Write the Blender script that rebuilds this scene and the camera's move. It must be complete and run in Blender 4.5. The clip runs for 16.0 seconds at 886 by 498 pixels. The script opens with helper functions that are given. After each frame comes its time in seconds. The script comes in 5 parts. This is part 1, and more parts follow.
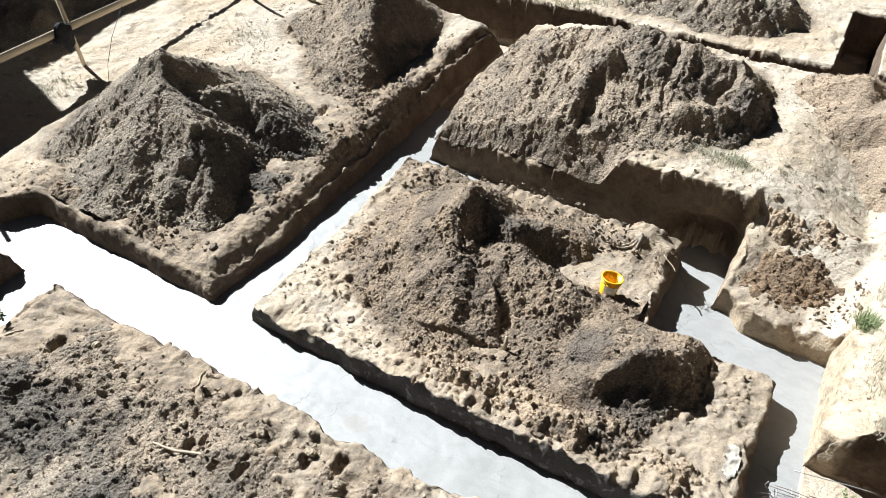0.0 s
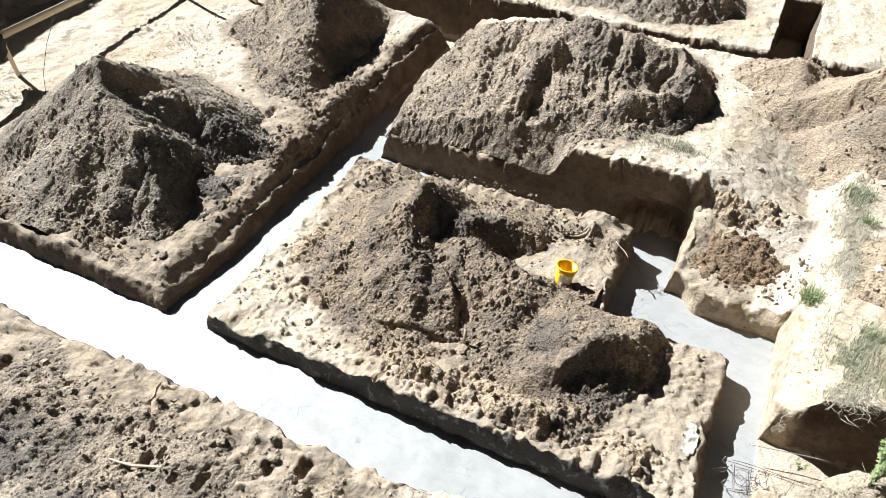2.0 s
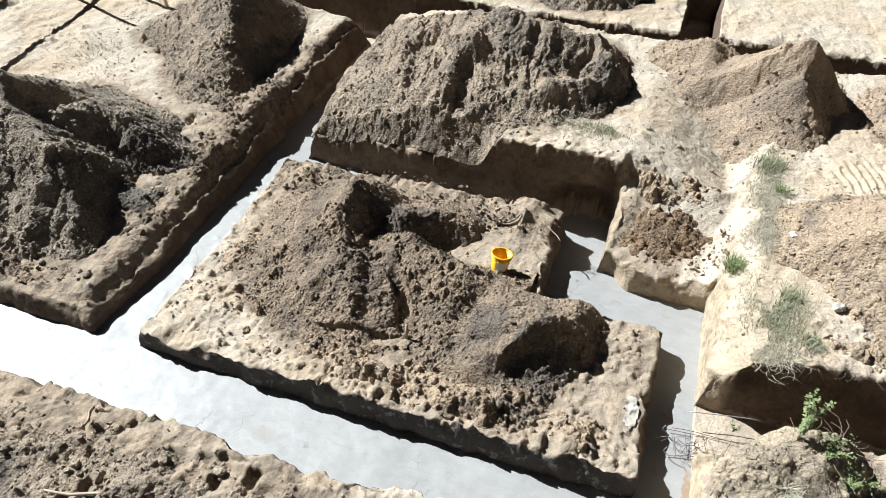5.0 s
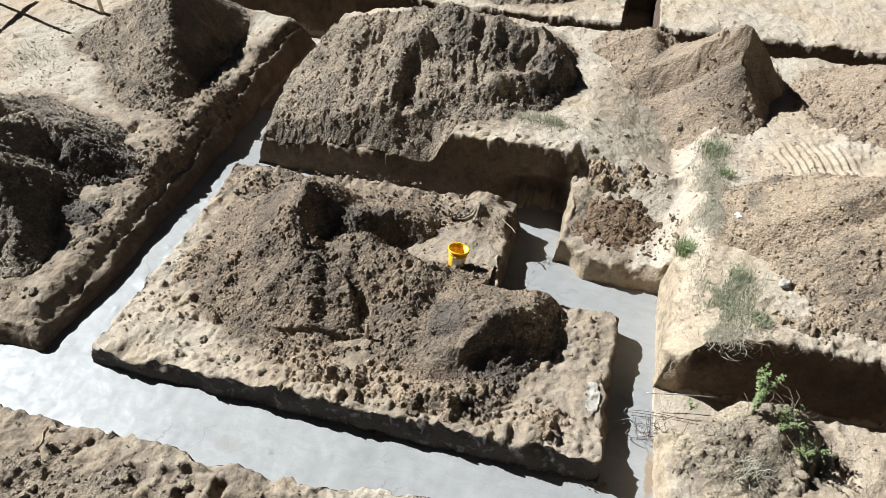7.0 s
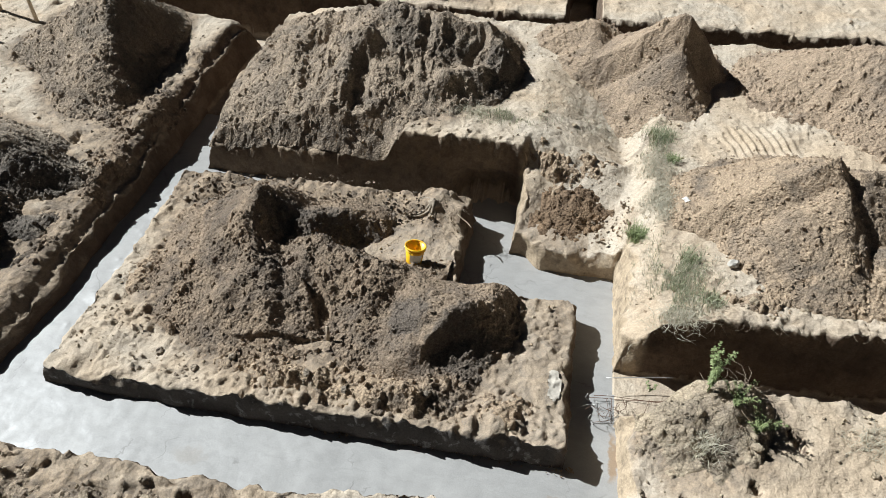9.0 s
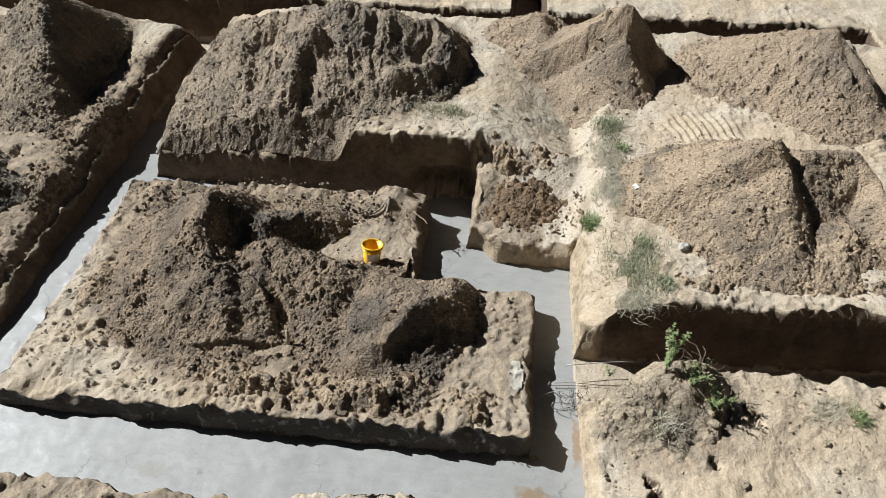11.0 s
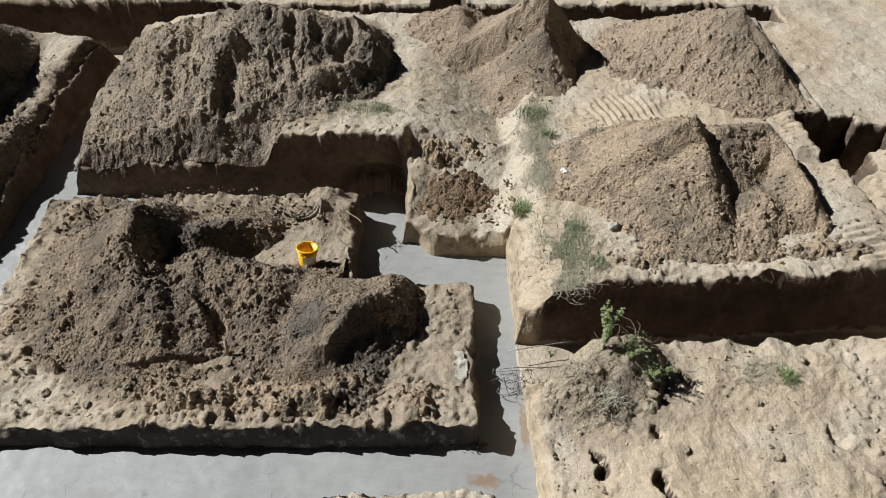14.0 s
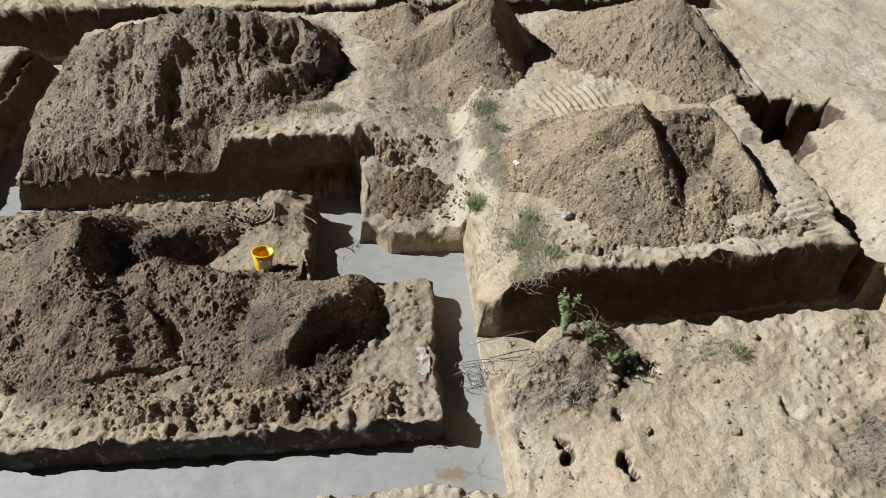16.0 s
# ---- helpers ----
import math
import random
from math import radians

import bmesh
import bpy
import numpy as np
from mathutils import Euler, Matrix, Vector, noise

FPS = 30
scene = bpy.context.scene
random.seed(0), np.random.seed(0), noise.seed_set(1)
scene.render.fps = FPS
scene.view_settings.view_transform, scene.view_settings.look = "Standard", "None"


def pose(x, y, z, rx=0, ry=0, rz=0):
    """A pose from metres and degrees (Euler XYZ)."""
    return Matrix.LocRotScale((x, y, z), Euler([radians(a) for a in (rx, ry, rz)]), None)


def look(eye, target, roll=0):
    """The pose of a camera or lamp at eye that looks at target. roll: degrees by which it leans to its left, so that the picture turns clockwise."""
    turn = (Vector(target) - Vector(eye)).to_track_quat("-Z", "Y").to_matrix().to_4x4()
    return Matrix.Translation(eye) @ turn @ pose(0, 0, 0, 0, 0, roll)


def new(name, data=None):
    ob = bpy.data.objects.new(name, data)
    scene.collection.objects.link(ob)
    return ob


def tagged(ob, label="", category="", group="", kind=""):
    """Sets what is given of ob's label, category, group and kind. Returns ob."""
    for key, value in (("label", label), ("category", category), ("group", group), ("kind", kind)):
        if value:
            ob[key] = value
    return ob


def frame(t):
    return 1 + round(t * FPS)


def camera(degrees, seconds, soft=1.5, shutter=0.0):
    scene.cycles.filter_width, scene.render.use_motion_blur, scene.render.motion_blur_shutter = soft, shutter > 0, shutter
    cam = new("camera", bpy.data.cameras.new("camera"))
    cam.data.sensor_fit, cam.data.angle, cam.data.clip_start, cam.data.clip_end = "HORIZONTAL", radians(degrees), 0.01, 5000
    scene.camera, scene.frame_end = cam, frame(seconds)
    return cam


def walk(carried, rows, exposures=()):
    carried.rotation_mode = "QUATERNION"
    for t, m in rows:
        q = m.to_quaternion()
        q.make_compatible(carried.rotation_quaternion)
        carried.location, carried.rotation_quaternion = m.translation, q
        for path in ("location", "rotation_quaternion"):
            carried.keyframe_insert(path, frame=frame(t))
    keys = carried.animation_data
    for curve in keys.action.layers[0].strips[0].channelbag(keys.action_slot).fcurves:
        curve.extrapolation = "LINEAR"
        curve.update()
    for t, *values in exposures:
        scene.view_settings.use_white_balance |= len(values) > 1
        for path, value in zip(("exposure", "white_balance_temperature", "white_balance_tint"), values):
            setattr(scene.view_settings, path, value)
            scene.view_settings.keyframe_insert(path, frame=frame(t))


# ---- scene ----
EXPOSURES = [(0.0, 1.23, 6150, 10), (1.5, 1.38, 6150, 10), (3.5, 1.26, 6150, 10), (6.5, 0.84, 6150, 10), (9.0, 0.64, 6250, 10), (11.5, 0.47, 6300, 10), (12.5, 0.38, 6300, 10), (16.0, 0.27, 6420, 10)]
cam = camera(65.43, 16.0, soft=0.75)
# seconds, place of the eye, yaw, pitch and roll in degrees
ROWS = [
    (0.0, -0.9452, -4.7750, 8.4253, 31.653, -42.581, -1.314),
    (0.5, -0.9298, -4.7692, 8.4183, 30.526, -42.640, -1.267),
    (1.0, -0.9145, -4.7646, 8.4101, 29.384, -42.685, -1.193),
    (1.5, -0.8989, -4.7620, 8.4016, 28.204, -42.722, -1.103),
    (2.0, -0.8830, -4.7620, 8.3939, 27.046, -42.788, -1.010),
    (2.5, -0.8672, -4.7634, 8.3874, 25.888, -42.835, -0.928),
    (3.0, -0.8538, -4.7651, 8.3825, 24.721, -42.885, -0.851),
    (3.5, -0.8443, -4.7660, 8.3796, 23.542, -42.950, -0.762),
    (4.0, -0.8399, -4.7673, 8.3791, 22.371, -43.024, -0.655),
    (6.5, -0.8370, -4.7869, 8.3908, 16.262, -43.354, -0.062),
    (7.0, -0.8341, -4.7908, 8.3931, 15.022, -43.419, 0.057),
    (7.5, -0.8289, -4.7948, 8.3948, 13.814, -43.477, 0.188),
    (8.0, -0.8207, -4.7997, 8.3969, 12.624, -43.512, 0.275),
    (8.5, -0.8104, -4.8049, 8.3993, 11.467, -43.555, 0.355),
    (9.0, -0.7970, -4.8107, 8.4020, 10.312, -43.604, 0.433),
    (11.5, -0.7157, -4.8386, 8.4083, 4.698, -43.808, 0.677),
    (12.0, -0.6979, -4.8436, 8.4081, 3.584, -43.848, 0.676),
    (12.5, -0.6787, -4.8500, 8.4076, 2.522, -43.881, 0.669),
    (13.0, -0.6587, -4.8570, 8.4053, 1.437, -43.906, 0.700),
    (13.5, -0.6395, -4.8648, 8.4014, 0.339, -43.916, 0.741),
    (14.0, -0.6210, -4.8726, 8.3961, -0.755, -43.929, 0.776),
    (14.5, -0.6029, -4.8807, 8.3911, -1.828, -43.945, 0.816),
    (15.0, -0.5845, -4.8896, 8.3880, -2.923, -43.976, 0.847),
    (15.5, -0.5663, -4.8986, 8.3872, -4.030, -43.986, 0.875),
    (16.0, -0.5485, -4.9076, 8.3871, -5.153, -44.043, 0.884),
]
walk(cam, [(t, pose(x, y, z, 90 + pitch, 0, yaw) @ pose(0, 0, 0, 0, 0, roll)) for t, x, y, z, yaw, pitch, roll in ROWS], exposures=EXPOSURES)

# ---- world, sun ----
SUN_AZ, SUN_EL = 163.0, 41.0          # degrees: direction towards the sun, from +x anticlockwise; height
world = bpy.data.worlds.new("sky")
scene.world = world
world.use_nodes = True
wn = world.node_tree
sky = wn.nodes.new("ShaderNodeTexSky")
sky.sky_type = "NISHITA"
sky.sun_disc = False
sky.sun_elevation = radians(SUN_EL)
sky.sun_rotation = radians(90 - SUN_AZ)
wn.links.new(sky.outputs[0], wn.nodes["Background"].inputs[0])
wn.nodes["Background"].inputs[1].default_value = 0.0036
sun = new("sun", bpy.data.lights.new("sun", "SUN"))
sun.data.energy = 5.0
sun.data.angle = radians(0.53)
sun.data.color = (0.965, 1.0, 0.99)
to_sun = Vector((math.cos(radians(SUN_AZ)) * math.cos(radians(SUN_EL)), math.sin(radians(SUN_AZ)) * math.cos(radians(SUN_EL)), math.sin(radians(SUN_EL))))
sun.matrix_world = look(to_sun * 40, (0, 0, 0))


# ---- materials ----
def material(name):
    m = bpy.data.materials.new(name)
    m.use_nodes = True
    return m, m.node_tree.nodes, m.node_tree.links, m.node_tree.nodes["Principled BSDF"]


def noise_node(nt, vec, scale, detail=6.0, rough=0.6, distortion=0.0):
    n = nt.nodes.new("ShaderNodeTexNoise")
    n.inputs["Scale"].default_value = scale
    n.inputs["Detail"].default_value = detail
    n.inputs["Roughness"].default_value = rough
    n.inputs["Distortion"].default_value = distortion
    nt.links.new(vec, n.inputs["Vector"])
    return n.outputs["Fac"]


def ramp(nt, fac, stops):
    r = nt.nodes.new("ShaderNodeValToRGB")
    while len(r.color_ramp.elements) < len(stops):
        r.color_ramp.elements.new(0.5)
    for e, (p, c) in zip(r.color_ramp.elements, stops):
        e.position, e.color = p, (*c, 1) if len(c) == 3 else c
    nt.links.new(fac, r.inputs[0])
    return r.outputs[0]


def mix(nt, fac, a, b, mode="MIX"):
    n = nt.nodes.new("ShaderNodeMix")
    n.data_type, n.blend_type = "RGBA", mode
    for sock, v in ((n.inputs[0], fac), (n.inputs[6], a), (n.inputs[7], b)):
        if isinstance(v, (int, float)):
            sock.default_value = v
        elif isinstance(v, tuple):
            sock.default_value = (*v, 1)
        else:
            nt.links.new(v, sock)
    return n.outputs[2]


def grey(v):
    return (v, v, v)


def bumped(nt, bsdf, *layers):
    """layers: height socket, strength, distance; stacked."""
    last = None
    for h, strength, distance in layers:
        b = nt.nodes.new("ShaderNodeBump")
        b.inputs["Strength"].default_value, b.inputs["Distance"].default_value = strength, distance
        nt.links.new(h, b.inputs["Height"])
        if last:
            nt.links.new(last, b.inputs["Normal"])
        last = b.outputs[0]
    nt.links.new(last, bsdf.inputs["Normal"])


def crumbs(nt, vec, scale):
    """Angular crumbs: height of each, and a tone of its own."""
    v = nt.nodes.new("ShaderNodeTexVoronoi")
    v.inputs["Scale"].default_value = scale
    v.inputs["Randomness"].default_value = 1.0
    warp = nt.nodes.new("ShaderNodeVectorMath")
    warp.operation = "MULTIPLY_ADD"
    n = nt.nodes.new("ShaderNodeTexNoise")
    n.inputs["Scale"].default_value = scale * 0.7
    nt.links.new(vec, n.inputs["Vector"])
    nt.links.new(n.outputs["Color"], warp.inputs[0])
    warp.inputs[1].default_value = (0.9 / scale,) * 3
    nt.links.new(vec, warp.inputs[2])
    nt.links.new(warp.outputs[0], v.inputs["Vector"])
    tone = nt.nodes.new("ShaderNodeSeparateColor")
    nt.links.new(v.outputs["Color"], tone.inputs[0])
    return ramp(nt, v.outputs["Distance"], [(0.1, grey(1)), (0.85, grey(0))]), tone.outputs[0]


def coords(nt):
    return nt.nodes.new("ShaderNodeNewGeometry").outputs["Position"]


def soil(name, light, dark, middle, share, scale=0.9, grain=1.0, crumb=1.0):
    """Dug earth: two soils mixed in patches, with grains and damp clods. share: where the dark soil begins."""
    m, nodes, links, bsdf = material(name)
    nt = m.node_tree
    p = coords(nt)
    big = noise_node(nt, p, scale, 5, 0.65, 0.6)
    mid = noise_node(nt, p, 5.5, 5, 0.6)
    fine = noise_node(nt, p, 38, 4, 0.65)
    mask = ramp(nt, big, [(share - 0.09, grey(0)), (share + 0.09, grey(1))])
    col = mix(nt, mask, light, dark)
    patch = ramp(nt, mid, [(0.42, grey(0)), (0.68, grey(1))])
    half = nt.nodes.new("ShaderNodeMath")
    half.operation = "MULTIPLY"
    half.inputs[1].default_value = 0.55
    links.new(patch, half.inputs[0])
    col = mix(nt, half.outputs[0], col, middle)
    # black topsoil; its spots also put shade into the colour
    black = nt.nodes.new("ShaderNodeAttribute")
    black.attribute_name = "topsoil_shade"
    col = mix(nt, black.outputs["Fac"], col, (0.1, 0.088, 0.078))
    col = mix(nt, 1.0, col, ramp(nt, fine, [(0.3, grey(0.74)), (0.7, grey(1.28))]), "MULTIPLY")
    coarse, tone = crumbs(nt, p, 24)
    small, tint = crumbs(nt, p, 62)
    col = mix(nt, 1.0, col, ramp(nt, tone, [(0.0, grey(1 - 0.24 * crumb)), (1.0, grey(1 + 0.24 * crumb))]), "MULTIPLY")
    col = mix(nt, 1.0, col, ramp(nt, tint, [(0.0, grey(1 - 0.3 * crumb)), (1.0, grey(1 + 0.3 * crumb))]), "MULTIPLY")
    links.new(col, bsdf.inputs["Base Color"])
    bsdf.inputs["Roughness"].default_value = 0.93
    bsdf.inputs["Specular IOR Level"].default_value = 0.2
    bumped(nt, bsdf, (mid, 0.5 * grain, 0.05), (noise_node(nt, p, 20, 6, 0.75), 0.8 * grain, 0.05), (coarse, 1.0 * grain * crumb, 0.036), (small, 0.8 * grain * crumb, 0.012))
    return m


SAND, PALE = (0.462, 0.363, 0.26), (0.485, 0.415, 0.33)
mat_dark = soil("dark_topsoil", (0.38, 0.309, 0.232), (0.237, 0.199, 0.157), (0.309, 0.255, 0.197), 0.5, crumb=0.6)
mat_loam = soil("light_loam", (0.366, 0.287, 0.209), (0.216, 0.177, 0.138), (0.291, 0.23, 0.172), 0.54, 1.4, crumb=0.6)
mat_mixed = soil("mixed_soil", (0.32, 0.24, 0.167), (0.173, 0.136, 0.105), (0.248, 0.188, 0.134), 0.54, 1.3, crumb=0.6)
mat_brown = soil("brown_sandy_soil", (0.384, 0.29, 0.204), (0.219, 0.17, 0.128), (0.309, 0.236, 0.168), 0.58, crumb=0.4)
mat_patchy = soil("brown_soil_with_dark_clods", (0.426, 0.32, 0.22), (0.159, 0.129, 0.102), (0.34, 0.259, 0.18), 0.57, 1.1, crumb=0.5)
mat_crumb = soil("sandy_crumbs", (0.455, 0.37, 0.262), (0.247, 0.2, 0.151), (0.376, 0.3, 0.217), 0.55, 2.0, crumb=0.4)
mat_humus = soil("red_brown_humus", (0.26, 0.175, 0.108), (0.16, 0.11, 0.073), (0.29, 0.2, 0.125), 0.5, crumb=0.6)


def ground_material():
    """Trampled sand, pale and dry, with dark topsoil in patches; cut faces show damp brown subsoil under a dark crust,
    painted darker for shade and paler where sunlit.
    """
    m, nodes, links, bsdf = material("sandy_ground")
    nt = m.node_tree
    p = coords(nt)
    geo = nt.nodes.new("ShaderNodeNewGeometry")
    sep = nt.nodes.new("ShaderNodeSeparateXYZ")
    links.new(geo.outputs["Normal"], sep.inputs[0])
    spot = nt.nodes.new("ShaderNodeSeparateXYZ")
    links.new(p, spot.inputs[0])
    big = noise_node(nt, p, 0.55, 5, 0.62, 0.5)
    mid = noise_node(nt, p, 3.2, 6, 0.65)
    fine = noise_node(nt, p, 42, 4, 0.65)
    col = mix(nt, ramp(nt, big, [(0.38, grey(0)), (0.62, grey(1))]), PALE, SAND)
    col = mix(nt, ramp(nt, mid, [(0.53, grey(0)), (0.72, grey(0.6))]), col, (0.34, 0.27, 0.19))
    # dark soil trodden in, near the heaps
    col = mix(nt, ramp(nt, noise_node(nt, p, 1.4, 6, 0.7, 0.8), [(0.60, grey(0)), (0.68, grey(0.6))]), col, (0.17, 0.135, 0.1))
    dirt = nt.nodes.new("ShaderNodeAttribute")
    dirt.attribute_name = "spilt_soil"
    brown = mix(nt, ramp(nt, noise_node(nt, p, 4.5, 6, 0.7, 0.6), [(0.4, grey(0)), (0.62, grey(1))]), (0.35, 0.268, 0.188), (0.17, 0.136, 0.105))
    col = mix(nt, dirt.outputs["Fac"], col, brown)
    # subsoil colour lowered to deepen the shade on the cut walls
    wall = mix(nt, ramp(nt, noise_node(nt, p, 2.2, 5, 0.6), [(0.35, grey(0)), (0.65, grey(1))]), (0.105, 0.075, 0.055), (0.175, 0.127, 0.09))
    # paler dry sand, which also paints light onto the sunward walls
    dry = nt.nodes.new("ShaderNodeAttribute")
    dry.attribute_name = "lit_dry_sand"
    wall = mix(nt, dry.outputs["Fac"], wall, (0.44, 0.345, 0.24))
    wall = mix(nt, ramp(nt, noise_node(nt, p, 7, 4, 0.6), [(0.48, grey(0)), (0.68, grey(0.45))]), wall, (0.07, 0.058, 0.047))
    smear = nt.nodes.new("ShaderNodeAttribute")
    smear.attribute_name = "cement_smear"
    grey_mud = mix(nt, ramp(nt, noise_node(nt, p, 5, 5, 0.7), [(0.56, grey(0)), (0.66, grey(1))]), (0.1, 0.093, 0.087), (0.34, 0.33, 0.315))
    wall = mix(nt, smear.outputs["Fac"], wall, grey_mud)
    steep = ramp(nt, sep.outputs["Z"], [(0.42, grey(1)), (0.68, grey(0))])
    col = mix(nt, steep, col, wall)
    col = mix(nt, 1.0, col, ramp(nt, fine, [(0.3, grey(0.91)), (0.7, grey(1.1))]), "MULTIPLY")
    coarse, tone = crumbs(nt, p, 22)
    small, tint = crumbs(nt, p, 64)
    col = mix(nt, 1.0, col, ramp(nt, tone, [(0.0, grey(0.93)), (1.0, grey(1.07))]), "MULTIPLY")
    col = mix(nt, 1.0, col, ramp(nt, tint, [(0.0, grey(0.9)), (1.0, grey(1.1))]), "MULTIPLY")
    links.new(col, bsdf.inputs["Base Color"])
    bsdf.inputs["Roughness"].default_value = 0.95
    bsdf.inputs["Specular IOR Level"].default_value = 0.15
    bumped(nt, bsdf, (noise_node(nt, p, 6, 6, 0.7), 0.45, 0.06), (noise_node(nt, p, 13, 6, 0.6), 0.55, 0.05), (coarse, 0.3, 0.008), (small, 0.35, 0.006))
    return m


mat_ground = ground_material()


# muddy smears on the fresh concrete: place, reach, strength, colour
STAINS = [(-5.0, -0.72, 0.3, 0.14, 0.55, (0.27, 0.245, 0.215)), (0.02, -0.5, 0.26, 0.12, 0.95, (0.25, 0.175, 0.11)), (0.62, 0.3, 0.07, 0.42, 0.9, (0.27, 0.19, 0.12)), (-3.6, -0.03, 4.2, 0.06, 0.5, (0.24, 0.21, 0.18)), (0.2, 0.75, 0.12, 0.3, 0.4, (0.25, 0.24, 0.23))]


def concrete_material():
    m, nodes, links, bsdf = material("fresh_concrete")
    nt = m.node_tree
    p = coords(nt)
    big = noise_node(nt, p, 0.8, 5, 0.6, 0.4)
    mid = noise_node(nt, p, 4.5, 5, 0.6, 0.8)
    col = mix(nt, ramp(nt, big, [(0.35, grey(0)), (0.65, grey(1))]), (0.335, 0.326, 0.312), (0.285, 0.278, 0.267))
    col = mix(nt, ramp(nt, mid, [(0.55, grey(0)), (0.75, grey(0.35))]), col, (0.28, 0.272, 0.256))
    wob = nt.nodes.new("ShaderNodeVectorMath")
    wob.operation = "MULTIPLY_ADD"
    n3 = nt.nodes.new("ShaderNodeTexNoise")
    n3.inputs["Scale"].default_value = 6.0
    n3.inputs["Detail"].default_value = 5.0
    links.new(p, n3.inputs["Vector"])
    links.new(n3.outputs["Color"], wob.inputs[0])
    wob.inputs[1].default_value = (0.3, 0.3, 0)
    links.new(p, wob.inputs[2])
    for cx, cy, sx, sy, amount, tint in STAINS:
        at = nt.nodes.new("ShaderNodeMapping")
        at.vector_type = "TEXTURE"
        at.inputs["Location"].default_value = (cx + 0.15, cy + 0.15, 0)
        at.inputs["Scale"].default_value = (sx, sy, 100)
        links.new(wob.outputs[0], at.inputs[0])
        far = nt.nodes.new("ShaderNodeVectorMath")
        far.operation = "LENGTH"
        links.new(at.outputs[0], far.inputs[0])
        col = mix(nt, ramp(nt, far.outputs["Value"], [(0.55, grey(amount)), (1.0, grey(0))]), col, tint)
    col = mix(nt, 1.0, col, ramp(nt, noise_node(nt, p, 60, 3, 0.6), [(0.3, grey(0.93)), (0.7, grey(1.06))]), "MULTIPLY")
    drag = nt.nodes.new("ShaderNodeMapping")
    drag.inputs["Rotation"].default_value = (0, 0, 0.5)
    drag.inputs["Scale"].default_value = (1.0, 5.0, 1.0)
    links.new(wob.outputs[0], drag.inputs[0])
    trowel = noise_node(nt, drag.outputs[0], 2.2, 5, 0.6, 0.6)
    col = mix(nt, 1.0, col, ramp(nt, trowel, [(0.3, grey(0.92)), (0.6, grey(1.04))]), "MULTIPLY")
    crack = nt.nodes.new("ShaderNodeTexVoronoi")
    crack.feature = "DISTANCE_TO_EDGE"
    crack.inputs["Scale"].default_value = 1.1
    links.new(wob.outputs[0], crack.inputs["Vector"])
    lines = mix(nt, ramp(nt, big, [(0.5, grey(0)), (0.58, grey(0.8))]), grey(0), ramp(nt, crack.outputs["Distance"], [(0.004, grey(1)), (0.012, grey(0))]))
    col = mix(nt, lines, col, (0.2, 0.19, 0.18))
    links.new(col, bsdf.inputs["Base Color"])
    links.new(ramp(nt, mid, [(0.3, grey(0.45)), (0.7, grey(0.62))]), bsdf.inputs["Roughness"])
    bumped(nt, bsdf, (noise_node(nt, p, 2.5, 4, 0.5, 0.5), 0.14, 0.03), (noise_node(nt, p, 30, 4, 0.6), 0.25, 0.006))
    return m


mat_concrete = concrete_material()


def plain(name, color, rough=0.6, metal=0.0, vary=0.25, scale=14.0):
    m, nodes, links, bsdf = material(name)
    nt = m.node_tree
    tex = nt.nodes.new("ShaderNodeTexCoord")
    n = noise_node(nt, tex.outputs["Object"], scale, 5, 0.6)
    links.new(mix(nt, 1.0, color, ramp(nt, n, [(0.25, grey(1 - vary)), (0.75, grey(1 + vary))]), "MULTIPLY"), bsdf.inputs["Base Color"])
    bsdf.inputs["Roughness"].default_value, bsdf.inputs["Metallic"].default_value = rough, metal
    bumped(nt, bsdf, (n, 0.25, 0.004))
    return m


# ---- noise on arrays ----
def lattice(x, y, seed):
    ix, iy = np.floor(x).astype(np.int64), np.floor(y).astype(np.int64)
    fx, fy = x - ix, y - iy
    fx, fy = fx * fx * (3 - 2 * fx), fy * fy * (3 - 2 * fy)

    def value(a, b):
        h = (a * 374761393 + b * 668265263 + seed * 1442695041) & 0x7FFFFFFF
        h = ((h ^ (h >> 13)) * 1274126177) & 0x7FFFFFFF
        return ((h ^ (h >> 16)) & 0xFFFF) / 65535.0 * 2 - 1

    return (value(ix, iy) * (1 - fx) + value(ix + 1, iy) * fx) * (1 - fy) + (value(ix, iy + 1) * (1 - fx) + value(ix + 1, iy + 1) * fx) * fy


def fbm(x, y, size, octaves=4, gain=0.5, seed=1):
    """Value noise, about -1 to 1; size: metres of the largest lumps."""
    total, amp, norm = 0, 1.0, 0
    for k in range(octaves):
        a = 0.6 + 1.1 * k
        u, v = x * math.cos(a) - y * math.sin(a), x * math.sin(a) + y * math.cos(a)
        total = total + amp * lattice(u * 2**k / size + 17.3 * k, v * 2**k / size - 9.1 * k, seed + k)
        norm += amp
        amp *= gain
    return total / norm


